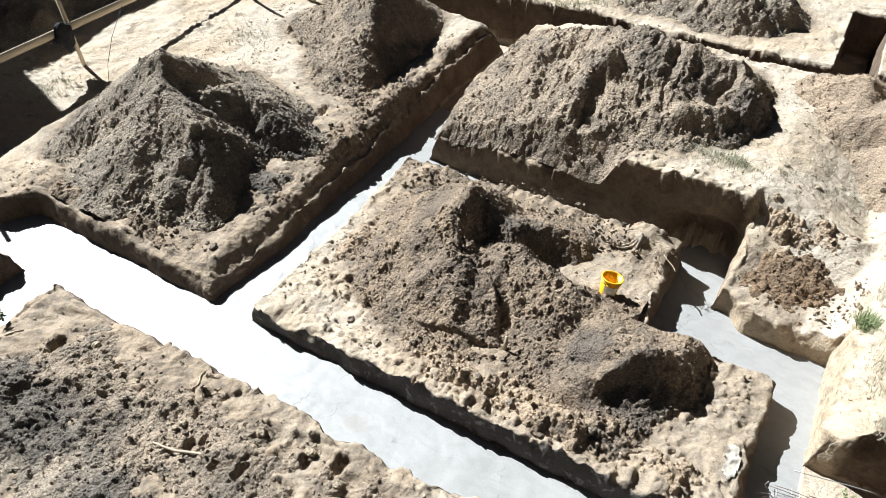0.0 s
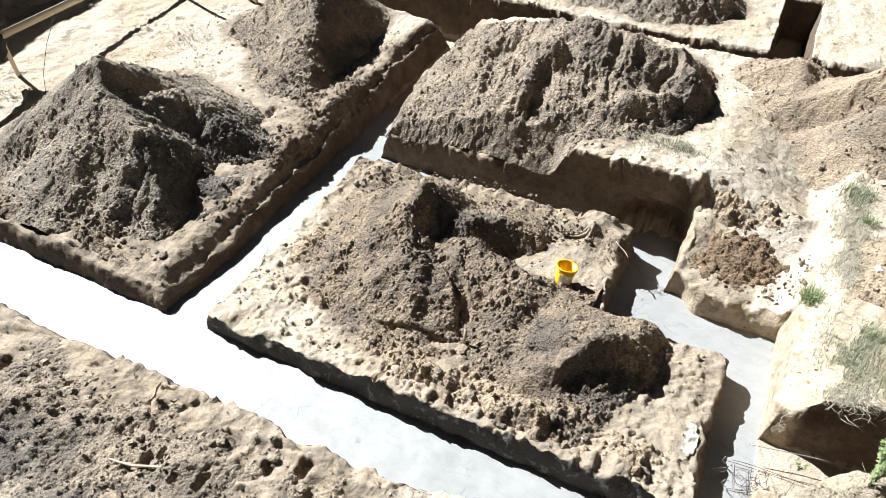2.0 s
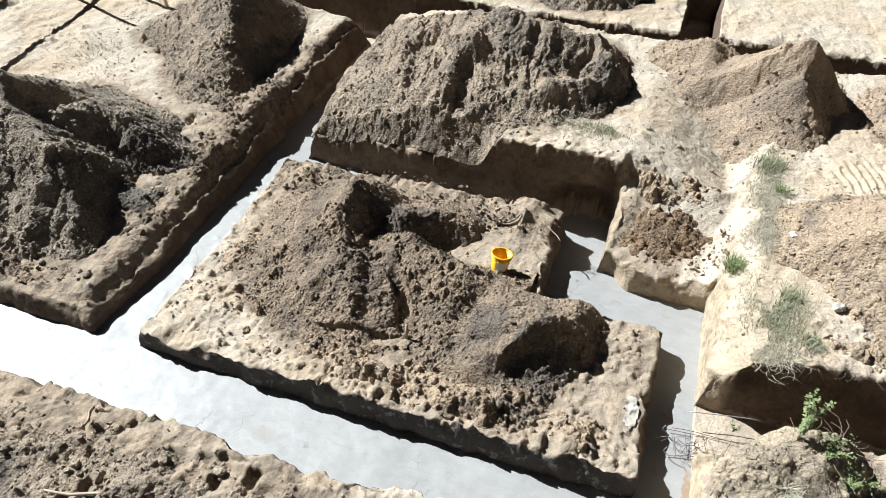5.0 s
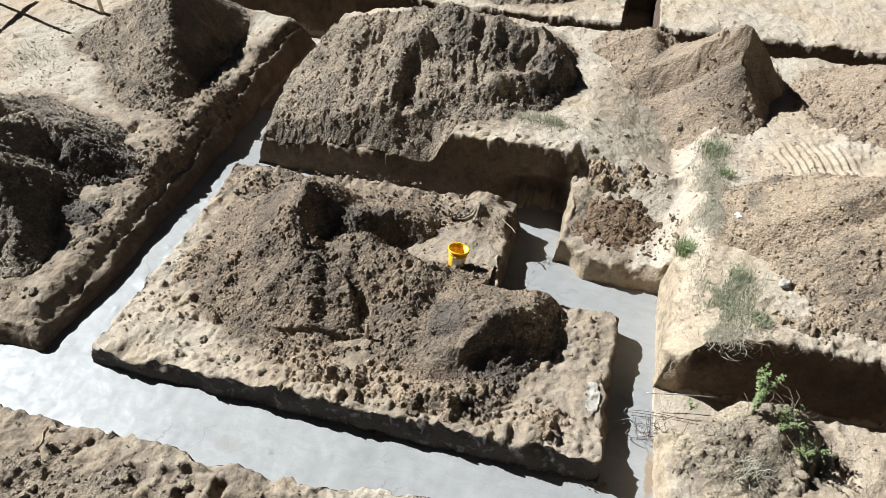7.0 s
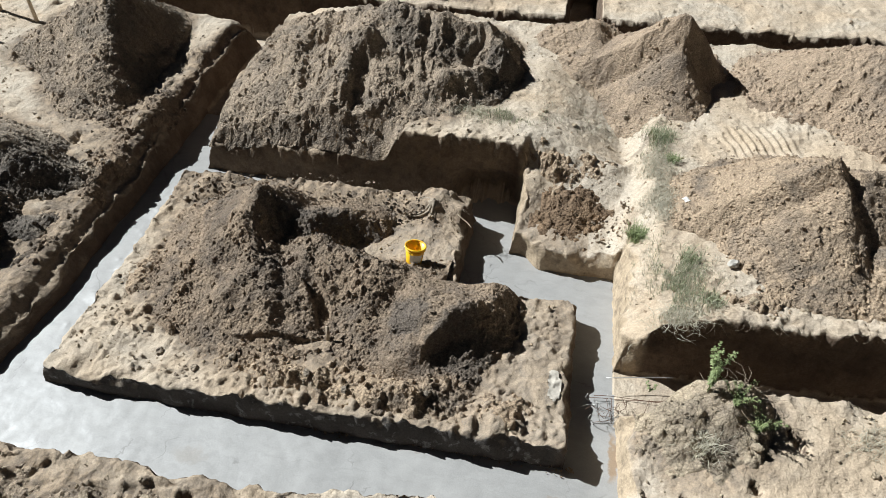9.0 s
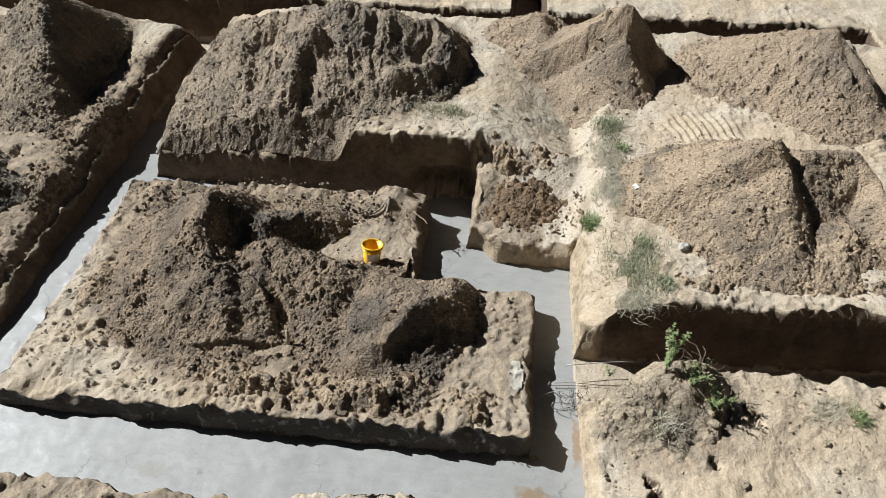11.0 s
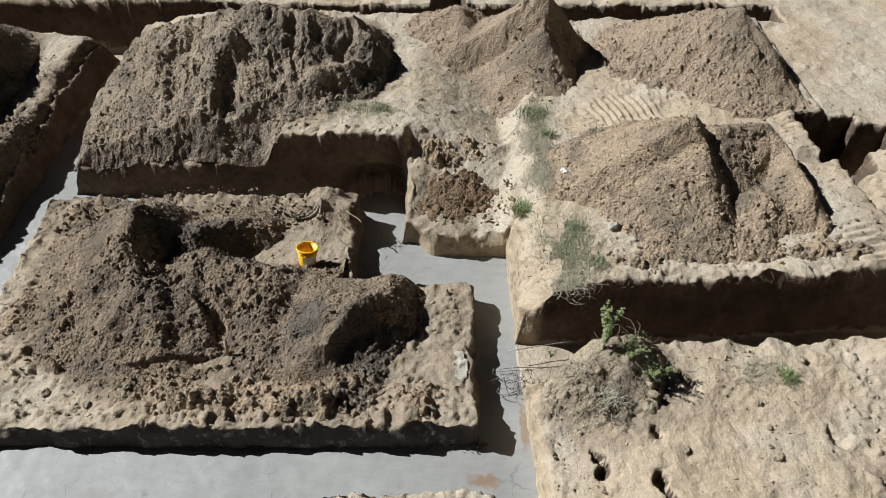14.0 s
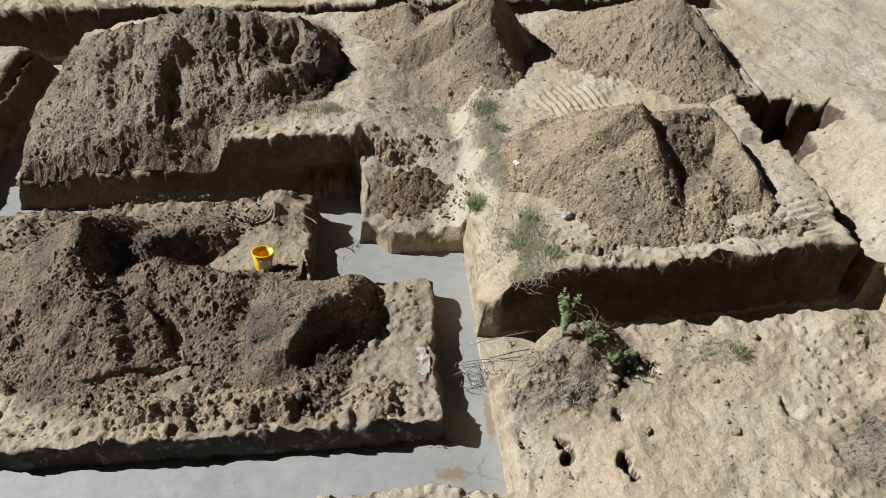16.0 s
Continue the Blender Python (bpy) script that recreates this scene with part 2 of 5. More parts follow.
def clods(x, y, size, share, seed, squash=0.8):
    """Height of angular lumps strewn over the plane, about one for every size x size; share: how many of them are there."""
    x, y = x + 0.25 * size * lattice(x * 3.1 / size, y * 3.1 / size, seed + 3), y + 0.25 * size * lattice(x * 3.1 / size, y * 3.1 / size, seed + 4)
    ix, iy = np.floor(x / size).astype(np.int64), np.floor(y / size).astype(np.int64)

    def rnd(a, b, k):
        h = (a * 374761393 + b * 668265263 + (seed + k) * 1442695041) & 0x7FFFFFFF
        h = ((h ^ (h >> 13)) * 1274126177) & 0x7FFFFFFF
        return ((h ^ (h >> 16)) & 0xFFFF) / 65535.0

    best = np.zeros_like(x)
    for dx in (-1, 0, 1):
        for dy in (-1, 0, 1):
            a, b = ix + dx, iy + dy
            r = size * (0.22 + 0.45 * rnd(a, b, 30) ** 2)
            turn = 6.28 * rnd(a, b, 50)
            px, py = (x - (a + rnd(a, b, 10)) * size) / r, (y - (b + rnd(a, b, 20)) * size) / r
            u, v = px * np.cos(turn) + py * np.sin(turn), (py * np.cos(turn) - px * np.sin(turn)) * (0.9 + 0.7 * rnd(a, b, 60))
            far = np.maximum(np.maximum(np.abs(u), np.abs(v)), 0.72 * (np.abs(u) + np.abs(v)))
            high = np.clip(1.9 * (1 - far), 0, 1) * (1 + 0.45 * u)
            best = np.maximum(best, np.where(rnd(a, b, 40) < share, r * squash * high, 0))
    return best


def ridges(x, y, size, octaves, seed):
    """Sharp crests, 0 to about 1."""
    total, amp, norm = 0, 1.0, 0
    for k in range(octaves):
        total = total + amp * (1 - np.abs(fbm(x, y, size / 2**k, 2, 0.4, seed + 7 * k)) * 1.8)
        norm += amp
        amp *= 0.55
    return total / norm


def smooth(a, b, v):
    s = np.clip((v - a) / (b - a), 0, 1)
    return s * s * (3 - 2 * s)


# ---- plan of the dig: trenches along x and y, concrete surface at z = 0 ----
def ditch(x, y, x0, x1, y0, y1):
    return np.maximum(np.maximum(x0 - x, x - x1), np.maximum(y0 - y, y - y1))


def trench_distance(x, y):
    """Metres to the nearest trench edge, negative inside; and the same for the concreted ones alone."""
    south = ditch(x, y, -14.6, 0.66, -1.16 + 0.3 * smooth(-4.2, -0.8, x), 0.0 - 0.6 * smooth(-13.0, -13.6, x))
    west = ditch(x, y, -8.42 + 0.1 * smooth(0.2, 1.0, y), -7.58 + 0.3 * smooth(4.2, 6.0, y), -0.5, 10.9)
    north = ditch(x, y, -8.0, -1.19, 4.66, 5.2 + 0.1 * smooth(-4, -7, x))
    mid = ditch(x, y, -1.97, -1.19, 2.64, 5.2)
    jog = ditch(x, y, -1.97, 0.58, 2.64, 3.66 + 0.34 * smooth(-0.65, -1.1, x))
    east = ditch(x, y, -0.03, 0.58 + 0.1 * smooth(3, 0, y), -0.9, 3.66)
    southward = ditch(x, y, -11.95, -10.75, -4.0, -0.8)
    wet = np.minimum.reduce([south, np.maximum(west, y - 7.2), north, mid, jog, east, southward])
    branch = ditch(x, y, 0.15, 7.0, 1.2 - 0.45 * smooth(1.5, 0.9, x), 1.72 + 0.05 * x)
    right = ditch(x, y, 6.4, 6.85, 1.2, 5.0)
    pit = np.minimum(ditch(x, y, 6.1, 7.15, 4.8, 6.15), ditch(x, y, 7.0, 7.75, 5.35, 5.9))
    far = ditch(x, y, -18.0, 7.3, 10.15, 10.85)
    far_branch = ditch(x, y, -0.72, 0.0, 10.2, 14.0)
    dry = np.minimum.reduce([west, branch, right, pit, far, far_branch])
    return np.minimum(wet, dry), wet


PITS = [(-7.41, -2.14, 0.14, 0.18), (-6.67, -1.98, 0.14, 0.18), (-6.44, -2.27, 0.15, 0.18), (-6.25, -2.19, 0.12, 0.18), (-4.96, -1.75, 0.12, 0.18), (-5.84, -2.41, 0.15, 0.18), (-5.54, -2.26, 0.16, 0.18), (-4.53, -1.59, 0.17, 0.18), (-8.23, -1.92, 0.12, 0.18), (-9.42, -2.1, 0.2, 0.18), (-9.02, -2.93, 0.25, 0.18), (1.44, -0.61, 0.19, 0.3), (2.1, -0.88, 0.2, 0.28), (2.19, -0.19, 0.12, 0.16), (2.77, 0.44, 0.16, 0.16), (4.4, -0.3, 0.2, 0.08), (-9.9, 5.0, 0.2, 0.1), (4.9, 2.2, 0.3, 0.07)]
MOUNDS = [(-2.55, 4.45, 0.5, 0.2), (1.2, 0.45, 0.5, 0.1), (-2.1, 4.2, 0.33, 0.26), (-6.9, 4.25, 0.4, 0.14), (-1.0, 0.35, 0.5, 0.1), (5.6, 1.0, 0.6, 0.15), (-8.75, 5.7, 0.5, 0.22)]


def surface(x, y):
    """Height of the ground between the trenches."""
    a = 0.37 + 0.052 * y + 0.1 * smooth(-9, -12, x)
    island = 0.27 + 0.15 * smooth(-7.4, -4.0, x) + 0.012 * y + 0.12 * smooth(4.05, 4.6, y)
    slump = smooth(-3.3, -3.85, x) * smooth(6.6, 5.0, y)
    b = 1.42 - 0.72 * slump - 0.3 * smooth(-5.5, -7.2, x)
    e = 1.22 + 0.02 * x - 0.45 * smooth(1.15, 0.5, x) - 0.3 * smooth(1.9, 0.8, x) * smooth(2.9, 1.8, y)
    ramp_z = 0.42 + 0.1 * smooth(3.6, 4.3, y) + 0.8 * np.clip((y - 4.3) / 1.45, 0, 1)
    north = np.where(x < -1.1, b, b + (e - b) * smooth(-1.1, 1.2, x))
    sloped = ramp_z + (np.maximum(north, e) - ramp_z) * np.maximum(smooth(0.35, 0.85, x), smooth(5.2, 5.8, y))
    north = np.where((x > -1.6) & (y < 6.4), north + (sloped - north) * np.where(y < 5.1, 1.0, smooth(-1.22, -1.08, x)), north)
    south = 0.48 + 0.25 * smooth(0.6, 2.2, x) + 0.12 * smooth(-0.5, 1.2, y)
    shoulder = ditch(x, y, -8.42, -7.5, -0.5, 10.9)
    a = a - 0.2 * smooth(0.5, 0.0, shoulder) ** 2
    z = np.where(x < -8.0, a, np.where(y > 4.85, north, island))
    z = np.where((x > 0.25) & (y > 1.5), north, z)
    z = np.where((x > -1.6) & (y > 3.1), north, z)
    z = np.where((y < -0.6) | ((x > 0.3) & (y <= 1.5)), south, z)
    z = np.where(y > 10.5, 1.25, z)
    z = np.where(x > 6.6, np.where(y > 6.0, 1.25, 0.75 + 0.55 * smooth(6.7, 8.3, x) + 0.2 * smooth(3.0, 5.0, y)), z)
    for cx, cy, r, h in MOUNDS:
        z = z + h * smooth(1, 0, np.hypot(x - cx, y - cy) / r)
    return z


def pits(x, y):
    """Depth of the small holes and footprints."""
    total = np.zeros_like(x)
    ragged = 1.3 * fbm(x, y, 0.17, 4, 0.65, 71)
    for cx, cy, r, h in PITS:
        total = np.maximum(total, h * smooth(1.0, 0.3, np.hypot((x - cx) * 1.9 + 0.5 * (y - cy), y - cy) / r + ragged))
    return total


def rough(x, y):
    """Lumps, dents and clods of the trodden ground."""
    loose = smooth(0.0, 0.4, fbm(x, y, 1.6, 4, 0.6, 77)) * 0.85 + 0.15
    z = 0.06 * fbm(x, y, 1.3, 4, 0.55, 21) + 0.055 * fbm(x, y, 0.45, 4, 0.6, 31)
    broken = smooth(-8.0, -7.0, x) * smooth(0.2, -0.6, x) * smooth(4.9, 4.6, y) + smooth(-7.7, -8.2, x) * smooth(0.9, 0.5, trench_distance(x, y)[0]) * smooth(0.15, 0.4, trench_distance(x, y)[0])
    z = z + broken * (0.045 * fbm(x, y, 0.4, 4, 0.65, 35) + 0.9 * clods(x, y, 0.16, 0.3, 330) * smooth(-0.1, 0.3, fbm(x, y, 1.0, 3, 0.6, 36)))
    loose = loose * np.where(x < -7.9, smooth(0.1, 0.4, trench_distance(x, y)[0]), 1.0)
    z = z + loose * (0.4 * clods(x, y, 0.3, 0.22, 300) + 0.6 * clods(x, y, 0.14, 0.35, 320) + 0.9 * clods(x, y, 0.08, 0.5, 340, 1.0))
    z = z - 0.1 * clods(x, y, 0.42, 0.14, 360) - 0.1 * clods(x, y, 0.2, 0.1, 380)
    z = z - pits(x, y)
    # trodden and dragged soil south of the wide trench
    u, v = 0.87 * x + 0.5 * y, 0.87 * y - 0.5 * x
    trod = smooth(-1.2, -1.6, y) * smooth(-2.0, -3.5, x)
    z = z + trod * (0.09 * (ridges(u * 0.45, v * 1.5, 0.5, 3, 83) - 0.6) + 0.5 * clods(x, y, 0.18, 0.25, 850) - 0.25 * clods(x, y, 0.3, 0.18, 860))
    # footprints, dents and dry lumps on the sand of the eastern side
    sandy = smooth(0.8, 1.2, x) * smooth(2.0, 1.5, y)
    z = z + sandy * (0.03 * (ridges(x, y, 0.5, 3, 87) - 0.6) + 0.6 * clods(x, y, 0.11, 0.2, 870) * smooth(0.0, 0.3, fbm(x, y, 0.7, 3, 0.6, 88)) - 0.15 * clods(x, y, 0.26, 0.16, 880))
    # marks of the digger's bucket and tracks
    z = z + 0.022 * np.sin((x * 0.93 + y * 0.3) * 44 + 2.0 * fbm(x, y, 0.5, 3, 0.5, 89)) * smooth(0.75, 0.35, np.hypot((x - 2.9) * 0.8, y - 6.25))
    z = z + 0.025 * np.sin((y * 0.95 - x * 0.25) * 42) * smooth(0.6, 0.3, np.hypot((x - 5.85) * 1.6, y - 2.65))
    return z


def sheet(name, xs, ys, z_of, mat, keep=None):
    """A mesh over the grid xs by ys; z_of gives x, y, z arrays."""
    gx, gy = np.meshgrid(xs, ys)
    px, py, pz = z_of(gx, gy)
    n, m = len(xs), len(ys)
    idx = np.arange(n * m).reshape(m, n)
    quads = np.stack([idx[:-1, :-1], idx[:-1, 1:], idx[1:, 1:], idx[1:, :-1]], -1).reshape(-1, 4)
    verts = np.stack([px, py, pz], -1).reshape(-1, 3)
    if keep is not None:
        ok = keep(px, py, pz).ravel()
        quads = quads[ok[quads].any(1)]
        used = np.unique(quads)
        remap = np.zeros(n * m, np.int64)
        remap[used] = np.arange(len(used))
        verts, quads = verts[used], remap[quads]
    me = bpy.data.meshes.new(name)
    me.vertices.add(len(verts))
    me.vertices.foreach_set("co", verts.astype(np.float32).ravel())
    me.loops.add(quads.size)
    me.loops.foreach_set("vertex_index", quads.astype(np.int32).ravel())
    me.polygons.add(len(quads))
    me.polygons.foreach_set("loop_start", np.arange(0, quads.size, 4, dtype=np.int32))
    me.polygons.foreach_set("loop_total", np.full(len(quads), 4, np.int32))
    me.polygons.foreach_set("use_smooth", np.ones(len(quads), bool))
    me.update(calc_edges=True)
    me.materials.append(mat)
    return new(name, me)


def ground_point(gx, gy):
    """The ground's surface with its cut walls; vertices crowd into the walls."""
    d, wet = trench_distance(gx, gy)
    e = 0.09
    nx = (trench_distance(gx + e, gy)[0] - trench_distance(gx - e, gy)[0]) / (2 * e)
    ny = (trench_distance(gx, gy + e)[0] - trench_distance(gx, gy - e)[0]) / (2 * e)
    size = np.maximum(np.hypot(nx, ny), 0.3)
    nx, ny = nx / size, ny / size
    near = smooth(-19.6, -18.6, gx) * smooth(11.4, 10.4, gx) * smooth(-4.7, -4.1, gy) * smooth(15.4, 14.6, gy)
    d = d + (0.05 * fbm(gx, gy, 0.9, 3, 0.55, 5) + np.where((gx < -8) | (gy > 9), 0.01, 0.025) * fbm(gx, gy, 0.2, 3, 0.6, 9)) * near
    band, thick = 0.11, 0.035
    u = np.clip(d / band, -1, 1)
    a = np.abs(d)
    target = np.where(a < band, thick * u, np.sign(d) * np.where(a < 3 * band, thick + (a - band) * (3 * band - thick) / (2 * band), a))
    top = surface(gx, gy) + near * rough(gx, gy)
    rim = np.exp(-((d - 0.12) / 0.16) ** 2)
    front = smooth(-5.8, -4.2, gx) * smooth(0.3, -0.1, gx) * smooth(0.7, 0.45, gy) * smooth(-0.5, -0.2, gy)
    top = top + front * smooth(0.02, 0.1, d) * (0.9 * clods(gx, gy, 0.17, 0.4, 460, 0.9) + 0.9 * clods(gx, gy, 0.08, 0.6, 470, 1.0))
    bank = smooth(-7.8, -8.1, gx) * smooth(-14.5, -13.5, gx) * smooth(0.85, 0.35, d) * smooth(-0.6, -0.2, gy) * smooth(8.5, 7.5, gy) * smooth(-0.3, 0.2, fbm(gx, gy, 0.8, 3, 0.6, 481))
    top = top + bank * smooth(0.02, 0.1, d) * (0.6 * clods(gx, gy, 0.2, 0.35, 480, 0.9) + 0.7 * clods(gx, gy, 0.09, 0.5, 490, 1.0)) * smooth(0.05, 0.3, d)
    top = top + rim * near * (0.09 * fbm(gx, gy, 0.5, 4, 0.6, 41) + np.where(gx < -7.9, 0.5, 1.0) * (0.5 * clods(gx, gy, 0.2, 0.22, 420) + 0.4 * clods(gx, gy, 0.09, 0.3, 440)) + 0.03 * (ridges(gx, gy, 0.35, 3, 45) - 0.6))
    flat = np.where(gx < -8.0, 1.0, smooth(1.3, 1.0, gx) * smooth(0.2, 0.4, gx) * smooth(0.2, -0.3, gy))
    lean = (flat * np.minimum(0.4 * top, 0.17) + (1 - flat) * np.minimum(0.32 * top, 0.13) * np.where(gy > 8.5, 0.5, np.clip(0.55 + 1.1 * fbm(gx + 0.3 * gy, gy + 0.3 * gx, 0.32, 3, 0.65, 47), 0.0, 1.8))) * np.where(((gy > 4.3) & (gy < 4.8) & (gx < -2)) | ((gy > -0.3) & (gy < 0.4) & (gx > -7.7) & (gx < 0.2)), 0.5, 1.0) * np.clip((d + band) / (2 * band), 0, 1) * np.clip(1 - (a - band) / (2 * band), 0, 1)
    target = target + np.where(d > -band, lean, 0)
    floor = np.where(wet < -0.04, -0.14, 0.04 + 0.03 * fbm(gx, gy, 0.4, 3, 0.5, 3))
    s = (u + 1) / 2
    z = floor + (top - floor) * np.clip(s * 1.25, 0, 1) ** 0.8
    inwall = 4 * s * (1 - s)
    push = smooth(9.5, 7.5, gy) * inwall * (0.1 * fbm(gx + gy, z * 1.4, 0.45, 3, 0.55, 51) + 0.025 * fbm((gx - gy) * 1.3, z * 0.9, 0.15, 4, 0.65, 57))
    cave = 0.5 * np.exp(-(((gx + 1.85) / 0.6) ** 4)) * smooth(4.95, 5.1, gy) * smooth(5.6, 5.4, gy) * smooth(0.85, 0.45, z) * smooth(0.02, 0.1, s)
    # tongues of loose earth that hang over the lip
    tongue = 0.045 * np.clip(fbm(gx + 0.2 * gy, gy + 0.2 * gx, 0.2, 3, 0.6, 49) + 0.1, 0, 1) * smooth(0.4, 0.8, s) * smooth(2.5 * band, band, d) * np.where((gx < -7.9) | (gy > 8.5), 0.4, 1.0) * near
    shift = target - d + push + cave - tongue
    return gx + nx * shift, gy + ny * shift, z


def axis(core, lo, hi, step, outer):
    """Grid lines: even in the core, then growing out to the horizon."""
    mid = list(np.arange(core[0], core[1], step))
    side, s = [], step
    v = core[1]
    while v < hi:
        side.append(v)
        s = min(s * 1.02, outer) if v < hi else s * 1.5
        v += s
    left, s = [], step
    v = core[0]
    while v > lo:
        s = min(s * 1.02, outer)
        v -= s
        left.append(v)
    s = 1.0
    while v > -400:
        s *= 1.6
        v -= s
        left.append(v)
    v, s = side[-1], 1.0
    while v < 400:
        s *= 1.6
        v += s
        side.append(v)
    return np.array(left[::-1] + mid + side)


XS = axis((-9.0, 5.0), -19.8, 11.6, 0.029, 0.05)
YS = axis((-2.2, 6.3), -4.9, 15.6, 0.028, 0.055)
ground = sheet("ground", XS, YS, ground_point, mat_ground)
tagged(ground, "trampled pale sandy building plot with dug foundation trenches", "ground", kind="structure")


# ---- concrete in the trenches ----
def concrete_point(gx, gy):
    z = 0.012 * fbm(gx, gy, 1.4, 3, 0.5, 61) + 0.006 * fbm(gx, gy, 0.25, 3, 0.55, 67)
    crust = smooth(-8.0, -7.65, gx) * smooth(-6.9, -7.2, gx) * smooth(0.2, 0.6, gy) * smooth(4.8, 4.3, gy)
    z = z + crust * (0.07 * np.clip(fbm(gx, gy, 0.3, 4, 0.65, 69), 0, 1) + 0.4 * clods(gx, gy, 0.12, 0.3, 690))
    return gx, gy, z


concrete = sheet("concrete_footing", np.arange(-14.8, 0.95, 0.03), np.arange(-4.0, 7.3, 0.03), concrete_point, mat_concrete, keep=lambda x, y, z: trench_distance(x, y)[1] < 0.22)
tagged(concrete, "freshly poured pale grey concrete strip footing in the trenches", "concrete footing", kind="structure")


# ---- heaps of dug soil ----
HEAPS = []


def along(x, y, points):
    """Nearest place on a polyline: distance, the way to it (x, y) and the point's third number there."""
    best = None
    for (ax, ay, az), (bx, by, bz) in zip(points, points[1:]):
        lx, ly = bx - ax, by - ay
        t = np.clip(((x - ax) * lx + (y - ay) * ly) / (lx * lx + ly * ly), 0, 1)
        ux, uy = x - ax - t * lx, y - ay - t * ly
        got = np.hypot(ux, uy), ux, uy, az + t * (bz - az)
        if best is None:
            best = got
        else:
            nearer = got[0] < best[0]
            best = tuple(np.where(nearer, n, o) for n, o in zip(got, best))
    return best


def crest(x, y, points, falls):
    """Height of a tipped ridge: from its crest line it falls at its own slope to the west, east, south and north."""
    west, east, south, north = falls
    best = np.full_like(x, -9.0)
    for pair in zip(points, points[1:]):
        d, ux, uy, z = along(x, y, pair)
        safe = np.maximum(d, 1e-4)
        cx, cy = (ux / safe) ** 2, (uy / safe) ** 2
        fall = cx * np.where(ux < 0, west, east) + cy * np.where(uy < 0, south, north)
        best = np.maximum(best, z - fall * (np.sqrt(d * d + 0.0081) - 0.09))
    return best


def loose_earth(gx, gy, seed, clod, share=0.0):
    """Clods and crumbs, thick in some places and almost none in others."""
    loose = 0.3 + 0.7 * smooth(-0.2 - share, 0.2 - share, fbm(gx, gy, 0.9, 4, 0.6, seed + 81))
    z = loose * (0.5 * clods(gx, gy, 0.26, 0.1, seed + 300, 0.9) + 0.7 * clods(gx, gy, 0.13, 0.3, seed + 320, 1.0) + 0.85 * clods(gx, gy, 0.07, 0.6, seed + 340, 1.0))
    z = z + loose * 0.8 * clods(gx, gy, 0.04, 0.8, seed + 350, 1.0) + 0.03 * loose * (ridges(gx, gy, 0.3, 3, seed + 43) - 0.6)
    return clod * (z - 0.3 * clods(gx, gy, 0.24, 0.06, seed + 360))


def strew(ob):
    """How dark a heap's colour is, spot by spot: topsoil and painted shade."""
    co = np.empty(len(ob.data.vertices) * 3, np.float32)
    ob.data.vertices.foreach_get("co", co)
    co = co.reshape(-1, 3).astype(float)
    ob.data.attributes.new("topsoil_shade", "FLOAT", "POINT").data.foreach_set("value", topsoil_shade(co[:, 0], co[:, 1]).astype(np.float32))


# black topsoil plus shade painted on eastern faces: place, reach along x and y
TOPSOIL_SHADE_SPOTS = [(-1.5, 1.3, 0.8, 0.55), (-2.5, 1.6, 0.35, 0.35), (-4.75, 3.05, 0.35, 0.4), (-3.9, 3.3, 0.6, 0.4), (-9.6, 2.3, 0.8, 1.0), (-9.9, 3.3, 0.9, 0.5), (-9.3, 7.3, 0.6, 1.0), (-1.8, 7.1, 0.6, 0.6), (-8.6, -3.1, 1.7, 0.75), (-6.4, -3.4, 1.2, 0.5)]


def topsoil_shade(x, y):
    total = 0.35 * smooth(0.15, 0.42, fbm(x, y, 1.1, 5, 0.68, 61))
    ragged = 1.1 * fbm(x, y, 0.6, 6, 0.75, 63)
    for cx, cy, rx, ry in TOPSOIL_SHADE_SPOTS:
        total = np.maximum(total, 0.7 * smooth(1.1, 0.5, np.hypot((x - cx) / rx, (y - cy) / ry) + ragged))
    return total


